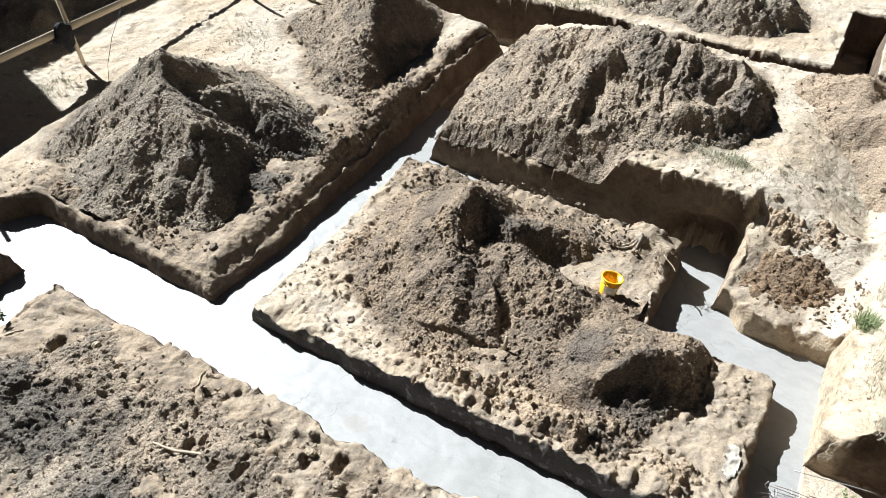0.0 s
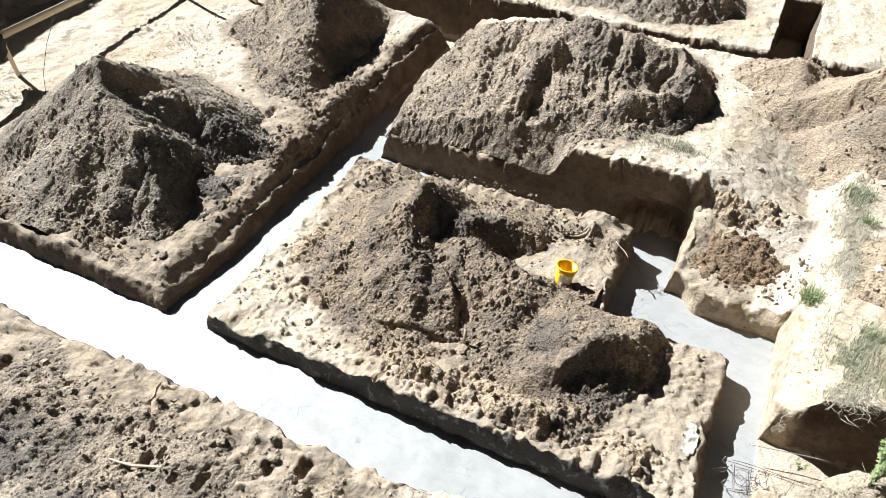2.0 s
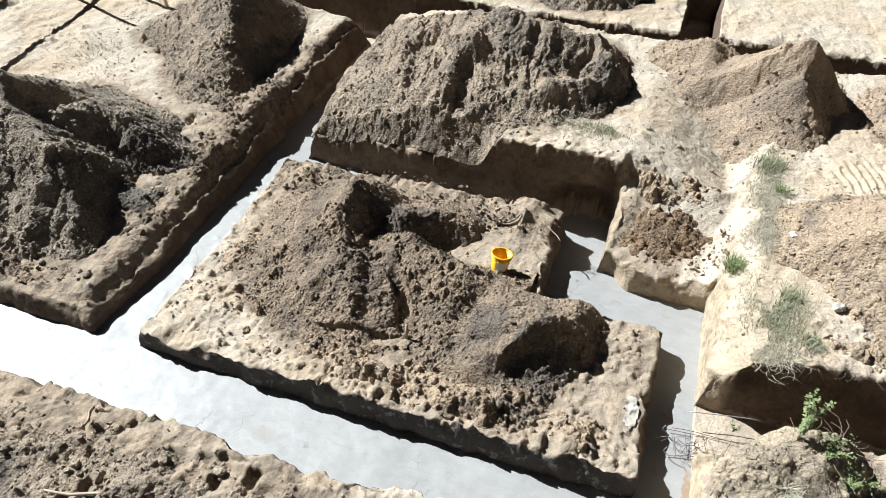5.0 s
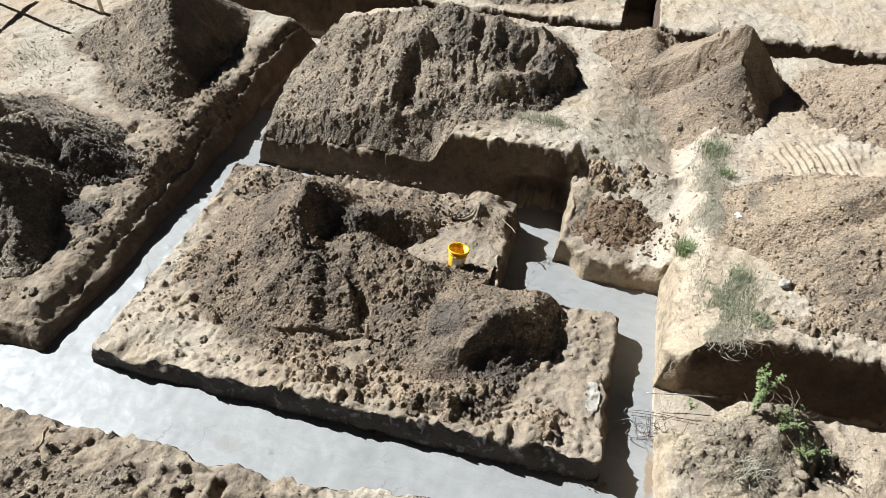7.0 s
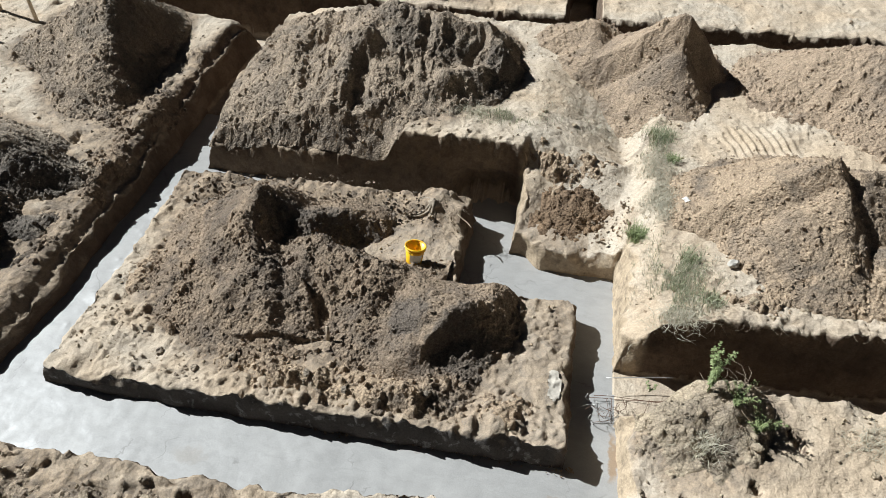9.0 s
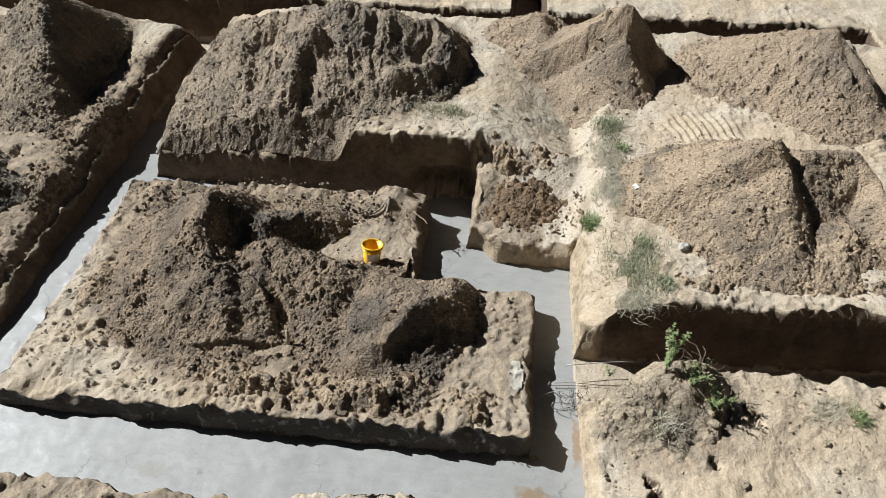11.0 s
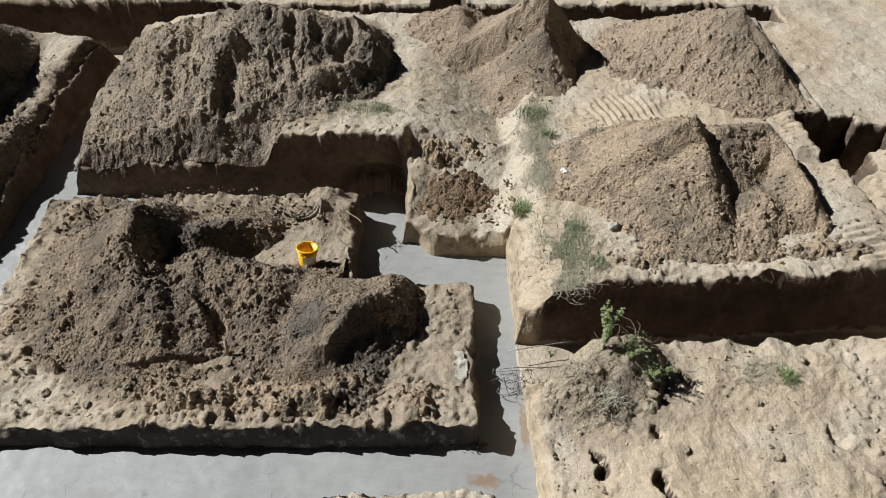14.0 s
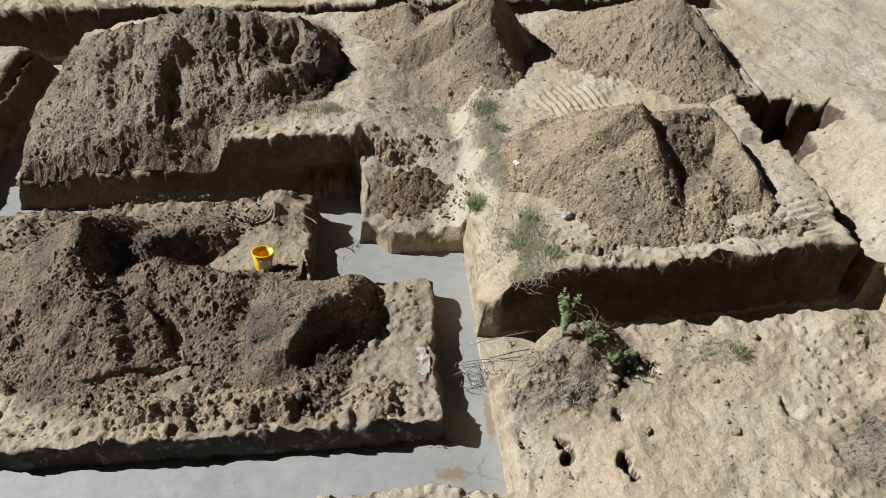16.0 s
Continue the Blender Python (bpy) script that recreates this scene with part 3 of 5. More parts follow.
def mound(label, crests, mat, seed, clod=1.0, streak=0.0, step=0.016, gullies=(), folds=0.05, share=0.0, drop=0.0):
    """A heap of tipped loads. crests: crest line (x, y, z) and its falls; gullies: line (x, y, depth) and width."""
    pts = np.array([p for line, _ in crests for p in line])
    flat = min(min(k) for _, k in crests)
    reach = np.minimum((pts[:, 2] - 0.2) / flat, 3.6)
    x0, x1 = (pts[:, 0] - reach).min(), (pts[:, 0] + reach).max()
    y0, y1 = (pts[:, 1] - reach).min(), (pts[:, 1] + reach).max()

    def height(gx, gy):
        wx = gx + 0.1 * fbm(gx, gy, 0.8, 3, 0.55, seed) + 0.05 * fbm(gx, gy, 0.25, 3, 0.6, seed + 5)
        wy = gy + 0.1 * fbm(gx, gy, 0.8, 3, 0.55, seed + 11) + 0.05 * fbm(gx, gy, 0.25, 3, 0.6, seed + 6)
        total = 0
        for line, falls in crests:
            total = total + np.exp(18.0 * np.clip(crest(wx, wy, line, falls) - drop, -1.5, 4))
        z = np.log(total) / 18.0 - surface(gx, gy)
        z = np.maximum(z, -0.6) + 0.05 * np.exp(-((z / 0.14) ** 2)) - 0.03
        body = smooth(0.0, 0.35, z)
        z = z + body * folds * ((ridges(gx, gy, 1.1, 3, seed + 21) - 0.55) * 1.6 + 0.9 * (ridges(wx, wy, 0.42, 3, seed + 31) - 0.6))
        if streak:
            z = z + body * streak * (ridges(gx * 2.4 + 0.5 * fbm(gx, gy, 0.8, 2, 0.5, seed + 71), gy * 0.55, 1.0, 3, seed + 61) - 0.6)
        for line, width in gullies:
            d, ux, uy, deep = along(gx + 0.05 * fbm(gx, gy, 0.3, 2, 0.5, seed + 75), gy, line)
            z = z - deep * smooth(1.0, 0.55, d / width)
        d = trench_distance(gx, gy)[0] + 0.1 * fbm(gx, gy, 0.35, 3, 0.6, seed + 91)
        z = np.where(d < 0.5, np.minimum(z, np.where(gy > 4.8, 1.1, 2.0) * (d - 0.02)), z)
        z = z + smooth(-0.12, 0.05, z) * loose_earth(gx, gy, seed, clod, share) - pits(gx, gy) + 0.07 * (1 - body) * fbm(gx, gy, 0.35, 4, 0.7, seed + 51)
        return z - 0.02

    def lift(gx, gy):
        return gx, gy, surface(gx, gy) + height(gx, gy)

    def keep(x, y, z):
        return one_body((z > surface(x, y) - 0.03) & (trench_distance(x, y)[0] > np.where(y > 4.8, 0.05, np.where(x < -8, 0.22, 0.13))), z)

    HEAPS.append((x0, x1, y0, y1, height, mat))
    ob = sheet("earth_mound", np.arange(x0, x1, step), np.arange(y0, y1, step), lift, mat, keep)
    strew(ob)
    return tagged(ob, label, "earth mound", group="mounds of dug earth")


def one_body(mask, z):
    """The part of a mask that hangs together with its highest spot."""
    got = np.zeros_like(mask)
    got[np.unravel_index(np.argmax(np.where(mask, z, -9)), z.shape)] = True
    count = 0
    while got.sum() > count:
        count = got.sum()
        for _ in range(12):
            grown = got.copy()
            grown[1:] |= got[:-1]
            grown[:-1] |= got[1:]
            grown[:, 1:] |= got[:, :-1]
            grown[:, :-1] |= got[:, 1:]
            got = grown & mask
    return got


def heap(label, lobes, mat, seed, ridged=0.16, clod=1.0, step=0.028, loads=1.0, warp=1.0, soft=13.0):
    """A heap of loose earth from cone-like lobes (x, y, height, reach to the west, to the east, along y)."""
    x0 = min(l[0] - l[3] for l in lobes) - 0.3
    x1 = max(l[0] + l[4] for l in lobes) + 0.3
    y0 = min(l[1] - l[5] for l in lobes) - 0.3
    y1 = max(l[1] + l[5] for l in lobes) + 0.3

    # single loads, tipped one over another, steep on their eastern side
    pick = np.random.default_rng(seed)
    dumps = []
    for cx, cy, h, rw, re, ry in lobes:
        for _ in range(int(loads * rw * ry)):
            size = pick.uniform(0.35, 0.75)
            dumps.append((cx + pick.uniform(-0.7, 0.6) * rw, cy + pick.uniform(-0.75, 0.6) * ry, pick.uniform(0.3, 0.5) * size, size))

    def height(gx, gy):
        wx = gx + warp * 0.17 * fbm(gx, gy, 1.2, 3, 0.55, seed) + 0.08 * fbm(gx, gy, 0.35, 2, 0.5, seed + 5)
        wy = gy + warp * 0.17 * fbm(gx, gy, 1.2, 3, 0.55, seed + 11) + 0.08 * fbm(gx, gy, 0.35, 2, 0.5, seed + 6)
        total = 0
        for cx, cy, h, rw, re, ry in lobes:
            r = np.sqrt(((wx - cx) / np.where(wx < cx, rw, re)) ** 2 + ((wy - cy) / ry) ** 2 + 0.0006)
            total = total + np.exp(soft * (h * (1 - r)))
        z = np.log(total + 1e-6) / soft
        z = np.where(z > -0.35, z, -0.35)
        body = smooth(-0.05, 0.4, z)
        for bx, by, bh, br in dumps:
            r = np.sqrt(((wx - bx) / np.where(wx < bx, br, 0.5 * br)) ** 2 + ((wy - by) / (0.9 * br)) ** 2 + 0.002)
            z = z + body * bh * np.maximum(0, 1 - r)
        z = z + body * ridged * ((ridges(gx, gy, 1.5, 3, seed + 21) - 0.55) * 1.6 + 0.8 * (ridges(wx, wy, 0.55, 3, seed + 31) - 0.6))
        d = trench_distance(gx, gy)[0] + 0.1 * fbm(gx, gy, 0.35, 3, 0.6, seed + 91)
        z = np.where(d < np.where(gy > 4.8, 1.0, 0.5), np.minimum(z, np.where(gy > 4.8, 1.0, 2.0) * (d - 0.02)), z)
        z = z + loose_earth(gx, gy, seed, clod, 0.2)
        z = z - pits(gx, gy) - 0.11 + (0.16 - 0.11 * body) * fbm(gx, gy, 0.4, 4, 0.7, seed + 51)
        return z

    def lift(gx, gy):
        return gx, gy, surface(gx, gy) + height(gx, gy)

    def keep(x, y, z):
        return (z > surface(x, y) - 0.06) & (trench_distance(x, y)[0] > np.where(y > 4.8, 0.05, np.where(x < -8, 0.22, 0.13)))

    HEAPS.append((x0, x1, y0, y1, height, mat))
    ob = sheet("earth_mound", np.arange(x0, x1, step), np.arange(y0, y1, step), lift, mat, keep)
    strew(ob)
    return tagged(ob, label, "earth mound", group="mounds of dug earth")


mound("pointed mound of dark grey topsoil beside the trench", [
    ([(-11.98, 2.94, 2.5), (-11.51, 2.48, 2.05)], (0.74, 1.45, 0.72, 0.8)),
    ([(-11.51, 2.48, 2.05), (-10.47, 2.15, 1.75), (-10.03, 1.93, 1.35), (-9.65, 1.5, 0.95)], (0.62, 1.6, 0.85, 0.9)),
    ([(-11.6, 2.68, 2.05), (-11.24, 3.21, 1.7), (-11.0, 3.87, 1.6), (-10.37, 3.77, 1.4)], (0.7, 0.95, 1.3, 0.8)),
    ([(-10.37, 3.77, 1.4), (-9.79, 3.68, 1.1), (-9.25, 3.84, 0.85), (-8.99, 4.01, 0.7)], (0.6, 1.0, 1.3, 0.7)),
    ([(-9.75, 2.2, 0.75), (-9.2, 2.6, 0.65)], (0.6, 0.8, 0.7, 0.7)),
], mat_dark, 1000, 0.8)
heap("ridge of spilt brown and dark soil along the trench edge", [(-8.85, 1.6, 0.22, 0.5, 0.3, 1.4), (-8.85, 4.3, 0.26, 0.6, 0.3, 1.6), (-8.7, 6.3, 0.24, 0.6, 0.3, 1.0), (-9.9, 0.5, 0.24, 1.2, 1.1, 0.4), (-12.2, 0.5, 0.24, 1.5, 1.4, 0.4), (-9.6, 5.6, 0.16, 0.9, 0.7, 0.6)], mat_mixed, 1300, 0.16, 1.2, step=0.02, loads=1.0)
mound("rounded mound of dark loamy soil on pale sand", [([(-10.61, 8.22, 2.3), (-10.19, 7.25, 1.75), (-9.83, 6.62, 1.15)], (0.62, 1.25, 0.65, 0.7))], mat_loam, 2000, 0.8, step=0.02, folds=0.03)
mound("long mound of mixed dark and sandy soil between trenches", [
    ([(-5.23, 3.21, 1.52), (-5.31, 2.63, 1.36), (-5.0, 2.1, 1.2)], (0.64, 1.5, 0.62, 0.9)),
    ([(-4.78, 2.01, 1.18), (-4.57, 1.6, 1.0)], (0.6, 1.4, 0.75, 0.6)),
    ([(-4.46, 3.14, 1.08), (-4.0, 3.57, 0.95), (-3.56, 3.67, 0.82)], (0.6, 1.2, 1.3, 0.6)),
    ([(-4.27, 2.41, 1.17), (-4.11, 2.58, 1.18), (-3.63, 2.47, 1.08), (-3.17, 2.3, 1.04)], (0.6, 1.0, 0.43, 1.4)),
    ([(-3.17, 2.3, 1.06), (-2.78, 2.4, 1.02)], (0.5, 1.5, 0.75, 1.2)),
    ([(-1.3, 1.92, 1.1), (-1.85, 1.52, 1.18), (-2.15, 1.1, 0.92)], (0.6, 1.9, 1.8, 0.5)),
    ([(-2.5, 2.15, 0.95), (-1.9, 1.75, 1.1)], (0.8, 0.8, 0.8, 0.6)),
    ([(-1.95, 0.95, 0.62), (-1.5, 0.8, 0.55)], (0.45, 0.8, 0.6, 0.8)),
], mat_mixed, 3000, folds=0.085, step=0.0115, gullies=[([(-4.4, 2.2, 0.1), (-4.08, 1.95, 0.14), (-3.84, 1.66, 0.12), (-3.66, 1.3, 0.06)], 0.13), ([(-5.0, 0.86, 0.04), (-4.7, 0.9, 0.1), (-4.3, 0.98, 0.06), (-3.9, 1.0, 0.1), (-3.6, 1.1, 0.04)], 0.1)])
heap("rubbly skirt of brown clods along the mound's foot", [(-3.9, 0.55, 0.26, 1.4, 1.3, 0.5), (-2.2, 0.5, 0.3, 1.3, 1.0, 0.45), (-0.9, 0.5, 0.26, 0.9, 0.6, 0.4), (-6.3, 3.9, 0.22, 0.9, 0.8, 0.5), (-7.0, 2.2, 0.2, 0.5, 0.5, 1.0)], mat_patchy, 3300, 0.16, 1.2, step=0.016, loads=0.8)
mound("large broad mound of dark and sandy soil", [
    ([(-6.78, 8.57, 1.65), (-5.32, 8.15, 2.2), (-4.06, 7.89, 2.6), (-3.15, 7.9, 2.45)], (0.45, 1.2, 0.5, 0.7)),
    ([(-3.15, 7.9, 2.45), (-2.28, 8.09, 2.3), (-1.97, 7.55, 2.05)], (0.5, 1.5, 0.9, 0.7)),
    ([(-2.8, 6.61, 2.0), (-2.2, 6.98, 1.98)], (0.5, 1.2, 1.2, 0.5)),
    ([(-4.48, 7.05, 2.5), (-4.74, 6.48, 2.0), (-4.68, 5.72, 1.6)], (0.55, 1.5, 0.55, 0.6)),
    ([(-6.28, 6.1, 1.25), (-6.22, 5.22, 1.1)], (0.4, 0.9, 0.6, 0.5)),
    ([(-4.0, 7.25, 2.3), (-3.97, 6.53, 1.85), (-3.81, 5.65, 1.3)], (0.65, 1.5, 0.6, 0.6)),
], mat_loam, 4000, 0.85, streak=0.11, step=0.016, folds=0.09, gullies=[([(-4.5, 6.7, 0.05), (-4.42, 6.2, 0.14), (-4.3, 5.4, 0.06)], 0.2), ([(-5.6, 7.4, 0.05), (-5.4, 6.4, 0.09)], 0.3)])
mound("conical mound of light brown sandy soil", [
    ([(1.47, 8.42, 2.62), (1.5, 8.0, 2.1), (1.54, 7.5, 1.6)], (0.68, 1.3, 0.8, 0.8)),
    ([(-0.15, 9.1, 2.05), (-0.1, 8.75, 1.8)], (0.6, 0.8, 0.7, 0.5)),
    ([(0.5, 8.9, 1.75), (1.3, 8.5, 2.1)], (0.6, 0.9, 0.72, 0.6)),
], mat_brown, 5000, 0.6, step=0.02, folds=0.02)
mound("low broad mound of light brown sandy soil", [
    ([(4.5, 8.7, 2.15), (5.45, 8.4, 2.4), (5.77, 7.94, 2.15), (5.96, 7.3, 1.75)], (0.5, 1.35, 0.47, 0.7)),
    ([(6.17, 7.13, 1.5), (6.35, 6.34, 1.4)], (0.5, 0.9, 0.6, 0.6)),
], mat_brown, 6000, 0.8, step=0.02, folds=0.03)
mound("wide mound of brown sandy soil with dark clods", [
    ([(3.42, 4.38, 2.45), (3.52, 4.04, 2.2), (3.77, 3.61, 1.85), (3.93, 3.19, 1.5)], (0.58, 1.6, 0.56, 0.8)),
    ([(3.9, 4.5, 2.2), (4.85, 4.75, 2.05), (5.08, 4.3, 1.9), (5.14, 3.59, 1.8), (5.27, 3.13, 1.5)], (0.9, 1.5, 0.7, 0.8)),
    ([(4.43, 3.21, 1.75), (4.26, 2.9, 1.5)], (0.6, 0.8, 0.55, 0.7)),
], mat_patchy, 7000, 0.8, step=0.017, folds=0.04)
heap("strip of brown clods along the trench's lip", [(2.3, 2.35, 0.2, 0.9, 0.9, 0.35), (3.7, 2.45, 0.18, 0.9, 0.9, 0.35), (5.1, 2.5, 0.2, 1.0, 0.8, 0.4)], mat_patchy, 7300, 0.1, 1.2, step=0.02, loads=0.5)
heap("distant mound of dark soil beyond the far trench", [(-3.4, 12.8, 1.3, 2.6, 2.0, 1.6), (-5.4, 13.2, 1.1, 2.0, 2.0, 1.6)], mat_dark, 8000)
heap("low spread mound of dark topsoil by the wide trench", [(-9.4, -3.3, 0.5, 1.5, 2.0, 1.0), (-6.9, -3.6, 0.4, 2.0, 2.0, 0.9)], mat_dark, 9000, 0.08, 0.7, step=0.02, loads=0.3)
heap("thin spread of crumbly brown soil over trodden ground", [(-8.4, -2.4, 0.3, 1.8, 1.8, 1.0), (-7.0, -2.2, 0.27, 1.6, 1.6, 0.9), (-5.4, -2.5, 0.3, 1.8, 1.6, 1.0), (-3.6, -2.2, 0.24, 1.4, 1.4, 0.8)], mat_loam, 9050, 0.16, 0.6, step=0.018, loads=0.5)
heap("ragged clump of turf and brown soil by the side trench", [(1.98, 0.88, 0.52, 1.25, 0.6, 0.9), (1.4, 0.55, 0.3, 0.9, 0.7, 0.8)], mat_crumb, 9100, 0.12, 0.9, step=0.018, loads=0)
heap("low mound of dark loam on trodden sand", [(5.4, -0.95, 0.5, 0.75, 0.8, 0.7)], mat_dark, 9200, 0.1, 1.1, step=0.022)
heap("crumbling slope of grey loam above the ramp", [(-0.45, 5.15, 0.16, 0.65, 0.75, 0.55), (0.2, 5.3, 0.14, 0.6, 0.5, 0.5)], mat_patchy, 9400, 0.06, 1.3, step=0.018, loads=0)
heap("small patch of red-brown humus on the sandy ramp", [(-0.22, 4.42, 0.24, 1.0, 0.9, 0.78)], mat_humus, 9500, 0.02, 0.5, step=0.018, loads=0)


# soil spilt round the dark heaps, and the browner earth of the island between the trenches
co = np.empty(len(ground.data.vertices) * 3, np.float32)
ground.data.vertices.foreach_get("co", co)
gx, gy = co.reshape(-1, 3)[:, 0].astype(float), co.reshape(-1, 3)[:, 1].astype(float)
spill = np.zeros(len(gx))
for x0, x1, y0, y1, height, mat in HEAPS:
    if mat not in (mat_brown, mat_humus, mat_patchy):
        near = (gx > x0 - 0.2) & (gx < x1 + 0.2) & (gy > y0 - 0.2) & (gy < y1 + 0.2)
        spill[near] = np.maximum(spill[near], smooth(-0.3, 0.02, height(gx[near], gy[near]) + 0.1 * fbm(gx[near], gy[near], 0.5, 4, 0.65, 99)))
isle = (gx > -7.7) & (gx < 0.1) & (gy > -0.1) & (gy < 4.8)
spill = np.maximum(spill, isle * (0.16 + 0.5 * smooth(-6.2, -3.0, gx)))
spill = np.maximum(spill, 0.65 * smooth(-0.9, -1.6, gy) * smooth(0.3, -1.0, gx))
spill = np.maximum(spill, 0.8 * smooth(1.1, 0.3, trench_distance(gx, gy)[0] + 0.5 * fbm(gx, gy, 0.8, 4, 0.65, 151)) * (gx < -7.9) * smooth(9.0, 6.5, gy))
spill = np.maximum(spill, 0.3 * smooth(0.4, 0.08, trench_distance(gx, gy)[0] + 0.15 * fbm(gx, gy, 0.6, 3, 0.6, 131)) * (gx > 0.9))
spill = np.maximum(spill, 0.2 * smooth(6.6, 7.0, gx) * smooth(0.0, 0.3, fbm(gx, gy, 1.0, 4, 0.6, 141)))
spill = np.maximum(spill, 0.2 * smooth(0.2, 0.6, fbm(gx, gy, 1.5, 5, 0.65, 123)) * (gx > -1.2))
# dry sand of the ramp, and light painted on walls that catch it
lit_dry_sand = smooth(0.3, 0.5, gx) * smooth(1.0, 0.85, gx) * smooth(3.75, 3.6, gy) + smooth(6.6, 6.7, gx) * smooth(4.9, 4.7, gy) * 0.9 + 0.22 * smooth(-1.3, -1.7, gx) * smooth(4.9, 5.1, gy) * smooth(6.0, 5.6, gy) * smooth(-8.2, -7.6, gx) + 0.9 * smooth(-1.3, -1.1, gx) * smooth(0.9, 0.6, gx) * smooth(3.5, 3.6, gy) * smooth(6, 5.5, gy)
ground.data.attributes.new("lit_dry_sand", "FLOAT", "POINT").data.foreach_set("value", np.clip(lit_dry_sand, 0, 1).astype(np.float32))
cement = 0.85 * smooth(-7.9, -7.3, gx) * smooth(0.2, -0.3, gx) * smooth(0.5, 0.3, gy) * smooth(-0.4, -0.2, gy)
ground.data.attributes.new("cement_smear", "FLOAT", "POINT").data.foreach_set("value", cement.astype(np.float32))
ground.data.attributes.new("spilt_soil", "FLOAT", "POINT").data.foreach_set("value", spill.astype(np.float32))


# ---- small loose pieces ----
def raw_mesh(name, verts, faces, mat, smooth_faces=False):
    """A mesh object from arrays; faces all of one length."""
    me = bpy.data.meshes.new(name)
    faces = np.asarray(faces)
    k = faces.shape[1]
    me.vertices.add(len(verts))
    me.vertices.foreach_set("co", np.asarray(verts, np.float32).ravel())
    me.loops.add(faces.size)
    me.loops.foreach_set("vertex_index", faces.astype(np.int32).ravel())
    me.polygons.add(len(faces))
    me.polygons.foreach_set("loop_start", np.arange(0, faces.size, k, dtype=np.int32))
    me.polygons.foreach_set("loop_total", np.full(len(faces), k, np.int32))
    me.polygons.foreach_set("use_smooth", np.full(len(faces), smooth_faces))
    me.update(calc_edges=True)
    me.materials.append(mat)
    return new(name, me)


def lumps(name, label, points, radii, mat, rng):
    """Many small angular clods in one mesh."""
    bm = bmesh.new()
    bmesh.ops.create_cube(bm, size=1.5)
    bmesh.ops.triangulate(bm, faces=bm.faces)
    bm.verts.index_update()
    base = np.array([v.co for v in bm.verts])
    tris = np.array([[v.index for v in f.verts] for f in bm.faces])
    bm.free()
    n = len(points)
    q = rng.normal(size=(n, 4))
    q /= np.linalg.norm(q, axis=1, keepdims=True)
    w, x, y, z = q.T
    rot = np.stack([1 - 2 * (y * y + z * z), 2 * (x * y - z * w), 2 * (x * z + y * w), 2 * (x * y + z * w), 1 - 2 * (x * x + z * z), 2 * (y * z - x * w), 2 * (x * z - y * w), 2 * (y * z + x * w), 1 - 2 * (x * x + y * y)], -1).reshape(n, 3, 3)
    shape = base[None] * (1 + 0.28 * rng.normal(size=(n, len(base), 1))).clip(0.5, 1.6) * (0.6 + 0.6 * rng.random((n, 1, 3)))
    v = np.einsum("nij,nkj->nki", rot, shape) * np.asarray(radii)[:, None, None] + np.asarray(points)[:, None]
    f = (tris[None] + (np.arange(n) * len(base))[:, None, None]).reshape(-1, 3)
    ob = raw_mesh(name, v.reshape(-1, 3), f, mat)
    points = np.asarray(points)
    ob.data.attributes.new("topsoil_shade", "FLOAT", "POINT").data.foreach_set("value", np.repeat(topsoil_shade(points[:, 0], points[:, 1]), len(base)).astype(np.float32))
    return tagged(ob, label, "soil clods", kind="stuff")


rng = np.random.default_rng(7)
strewn = {}
for x0, x1, y0, y1, height, mat in HEAPS:
    n = int((x1 - x0) * (y1 - y0) * 150)
    x, y = rng.uniform(x0, x1, n), rng.uniform(y0, y1, n)
    h = height(x, y)
    inner = (h > 0.0) | (rng.random(n) < 0.015)
    clump = fbm(x, y, 0.8, 3, 0.6, 555) + 0.5 * (h < 0.35) > rng.uniform(-0.5, 0.5, n)
    ok = inner & clump & (trench_distance(x, y)[0] > np.where(x < -8, 0.42, 0.2))
    x, y, h = x[ok], y[ok], h[ok]
    z = surface(x, y) + np.maximum(h, rough(x, y))
    strewn.setdefault(mat, []).append(np.stack([x, y, z], -1))
for mat, sets in strewn.items():
    p = np.concatenate(sets)
    r = 0.0095 * np.exp(rng.normal(0.4, 0.5, len(p))).clip(0.6, 3.6)
    p[:, 2] -= 0.1 * r
    lumps("soil_clods", "loose crumbs and clods of dug soil on the mounds", p, r, mat, rng)
n = 34000
x, y = rng.uniform(-14, 7.5, n), rng.uniform(-3.4, 9, n)
d = trench_distance(x, y)[0]
ok = (d > np.where(x < -8, 0.42, 0.17)) & (((d < 0.35) & (rng.random(n) < 0.35)) | (fbm(x, y, 1.2, 3, 0.6, 777) > rng.uniform(-0.3, 0.6, n)))
x, y = x[ok], y[ok]
r = 0.008 * np.exp(rng.normal(0.35, 0.5, len(x))).clip(0.6, 4.0)
lumps("sand_clods", "crumbs of sandy soil strewn over the trodden ground", np.stack([x, y, surface(x, y) + rough(x, y) - 0.15 * r], -1), r, mat_crumb, rng)


# crumbs that fell from the island's front face onto the concrete
n = 900
x = rng.uniform(-5.2, 0.1, n)
y = 0.03 - np.abs(rng.normal(0, 0.07, n)) * (0.4 + 0.9 * smooth(0.0, 0.5, fbm(x, 0 * x, 0.9, 3, 0.6, 911)))
ok = rng.random(n) < 0.15 + 0.85 * smooth(-0.1, 0.4, fbm(x, 0 * x + 3, 0.6, 3, 0.6, 913))
x, y = x[ok], y[ok]
r = 0.007 * np.exp(rng.normal(0.3, 0.5, len(x))).clip(0.6, 3.4)
lumps("fallen_crumbs", "dark crumbs of earth fallen on the concrete", np.stack([x, y, 0.012 + 0.4 * r], -1), r, mat_mixed, rng)


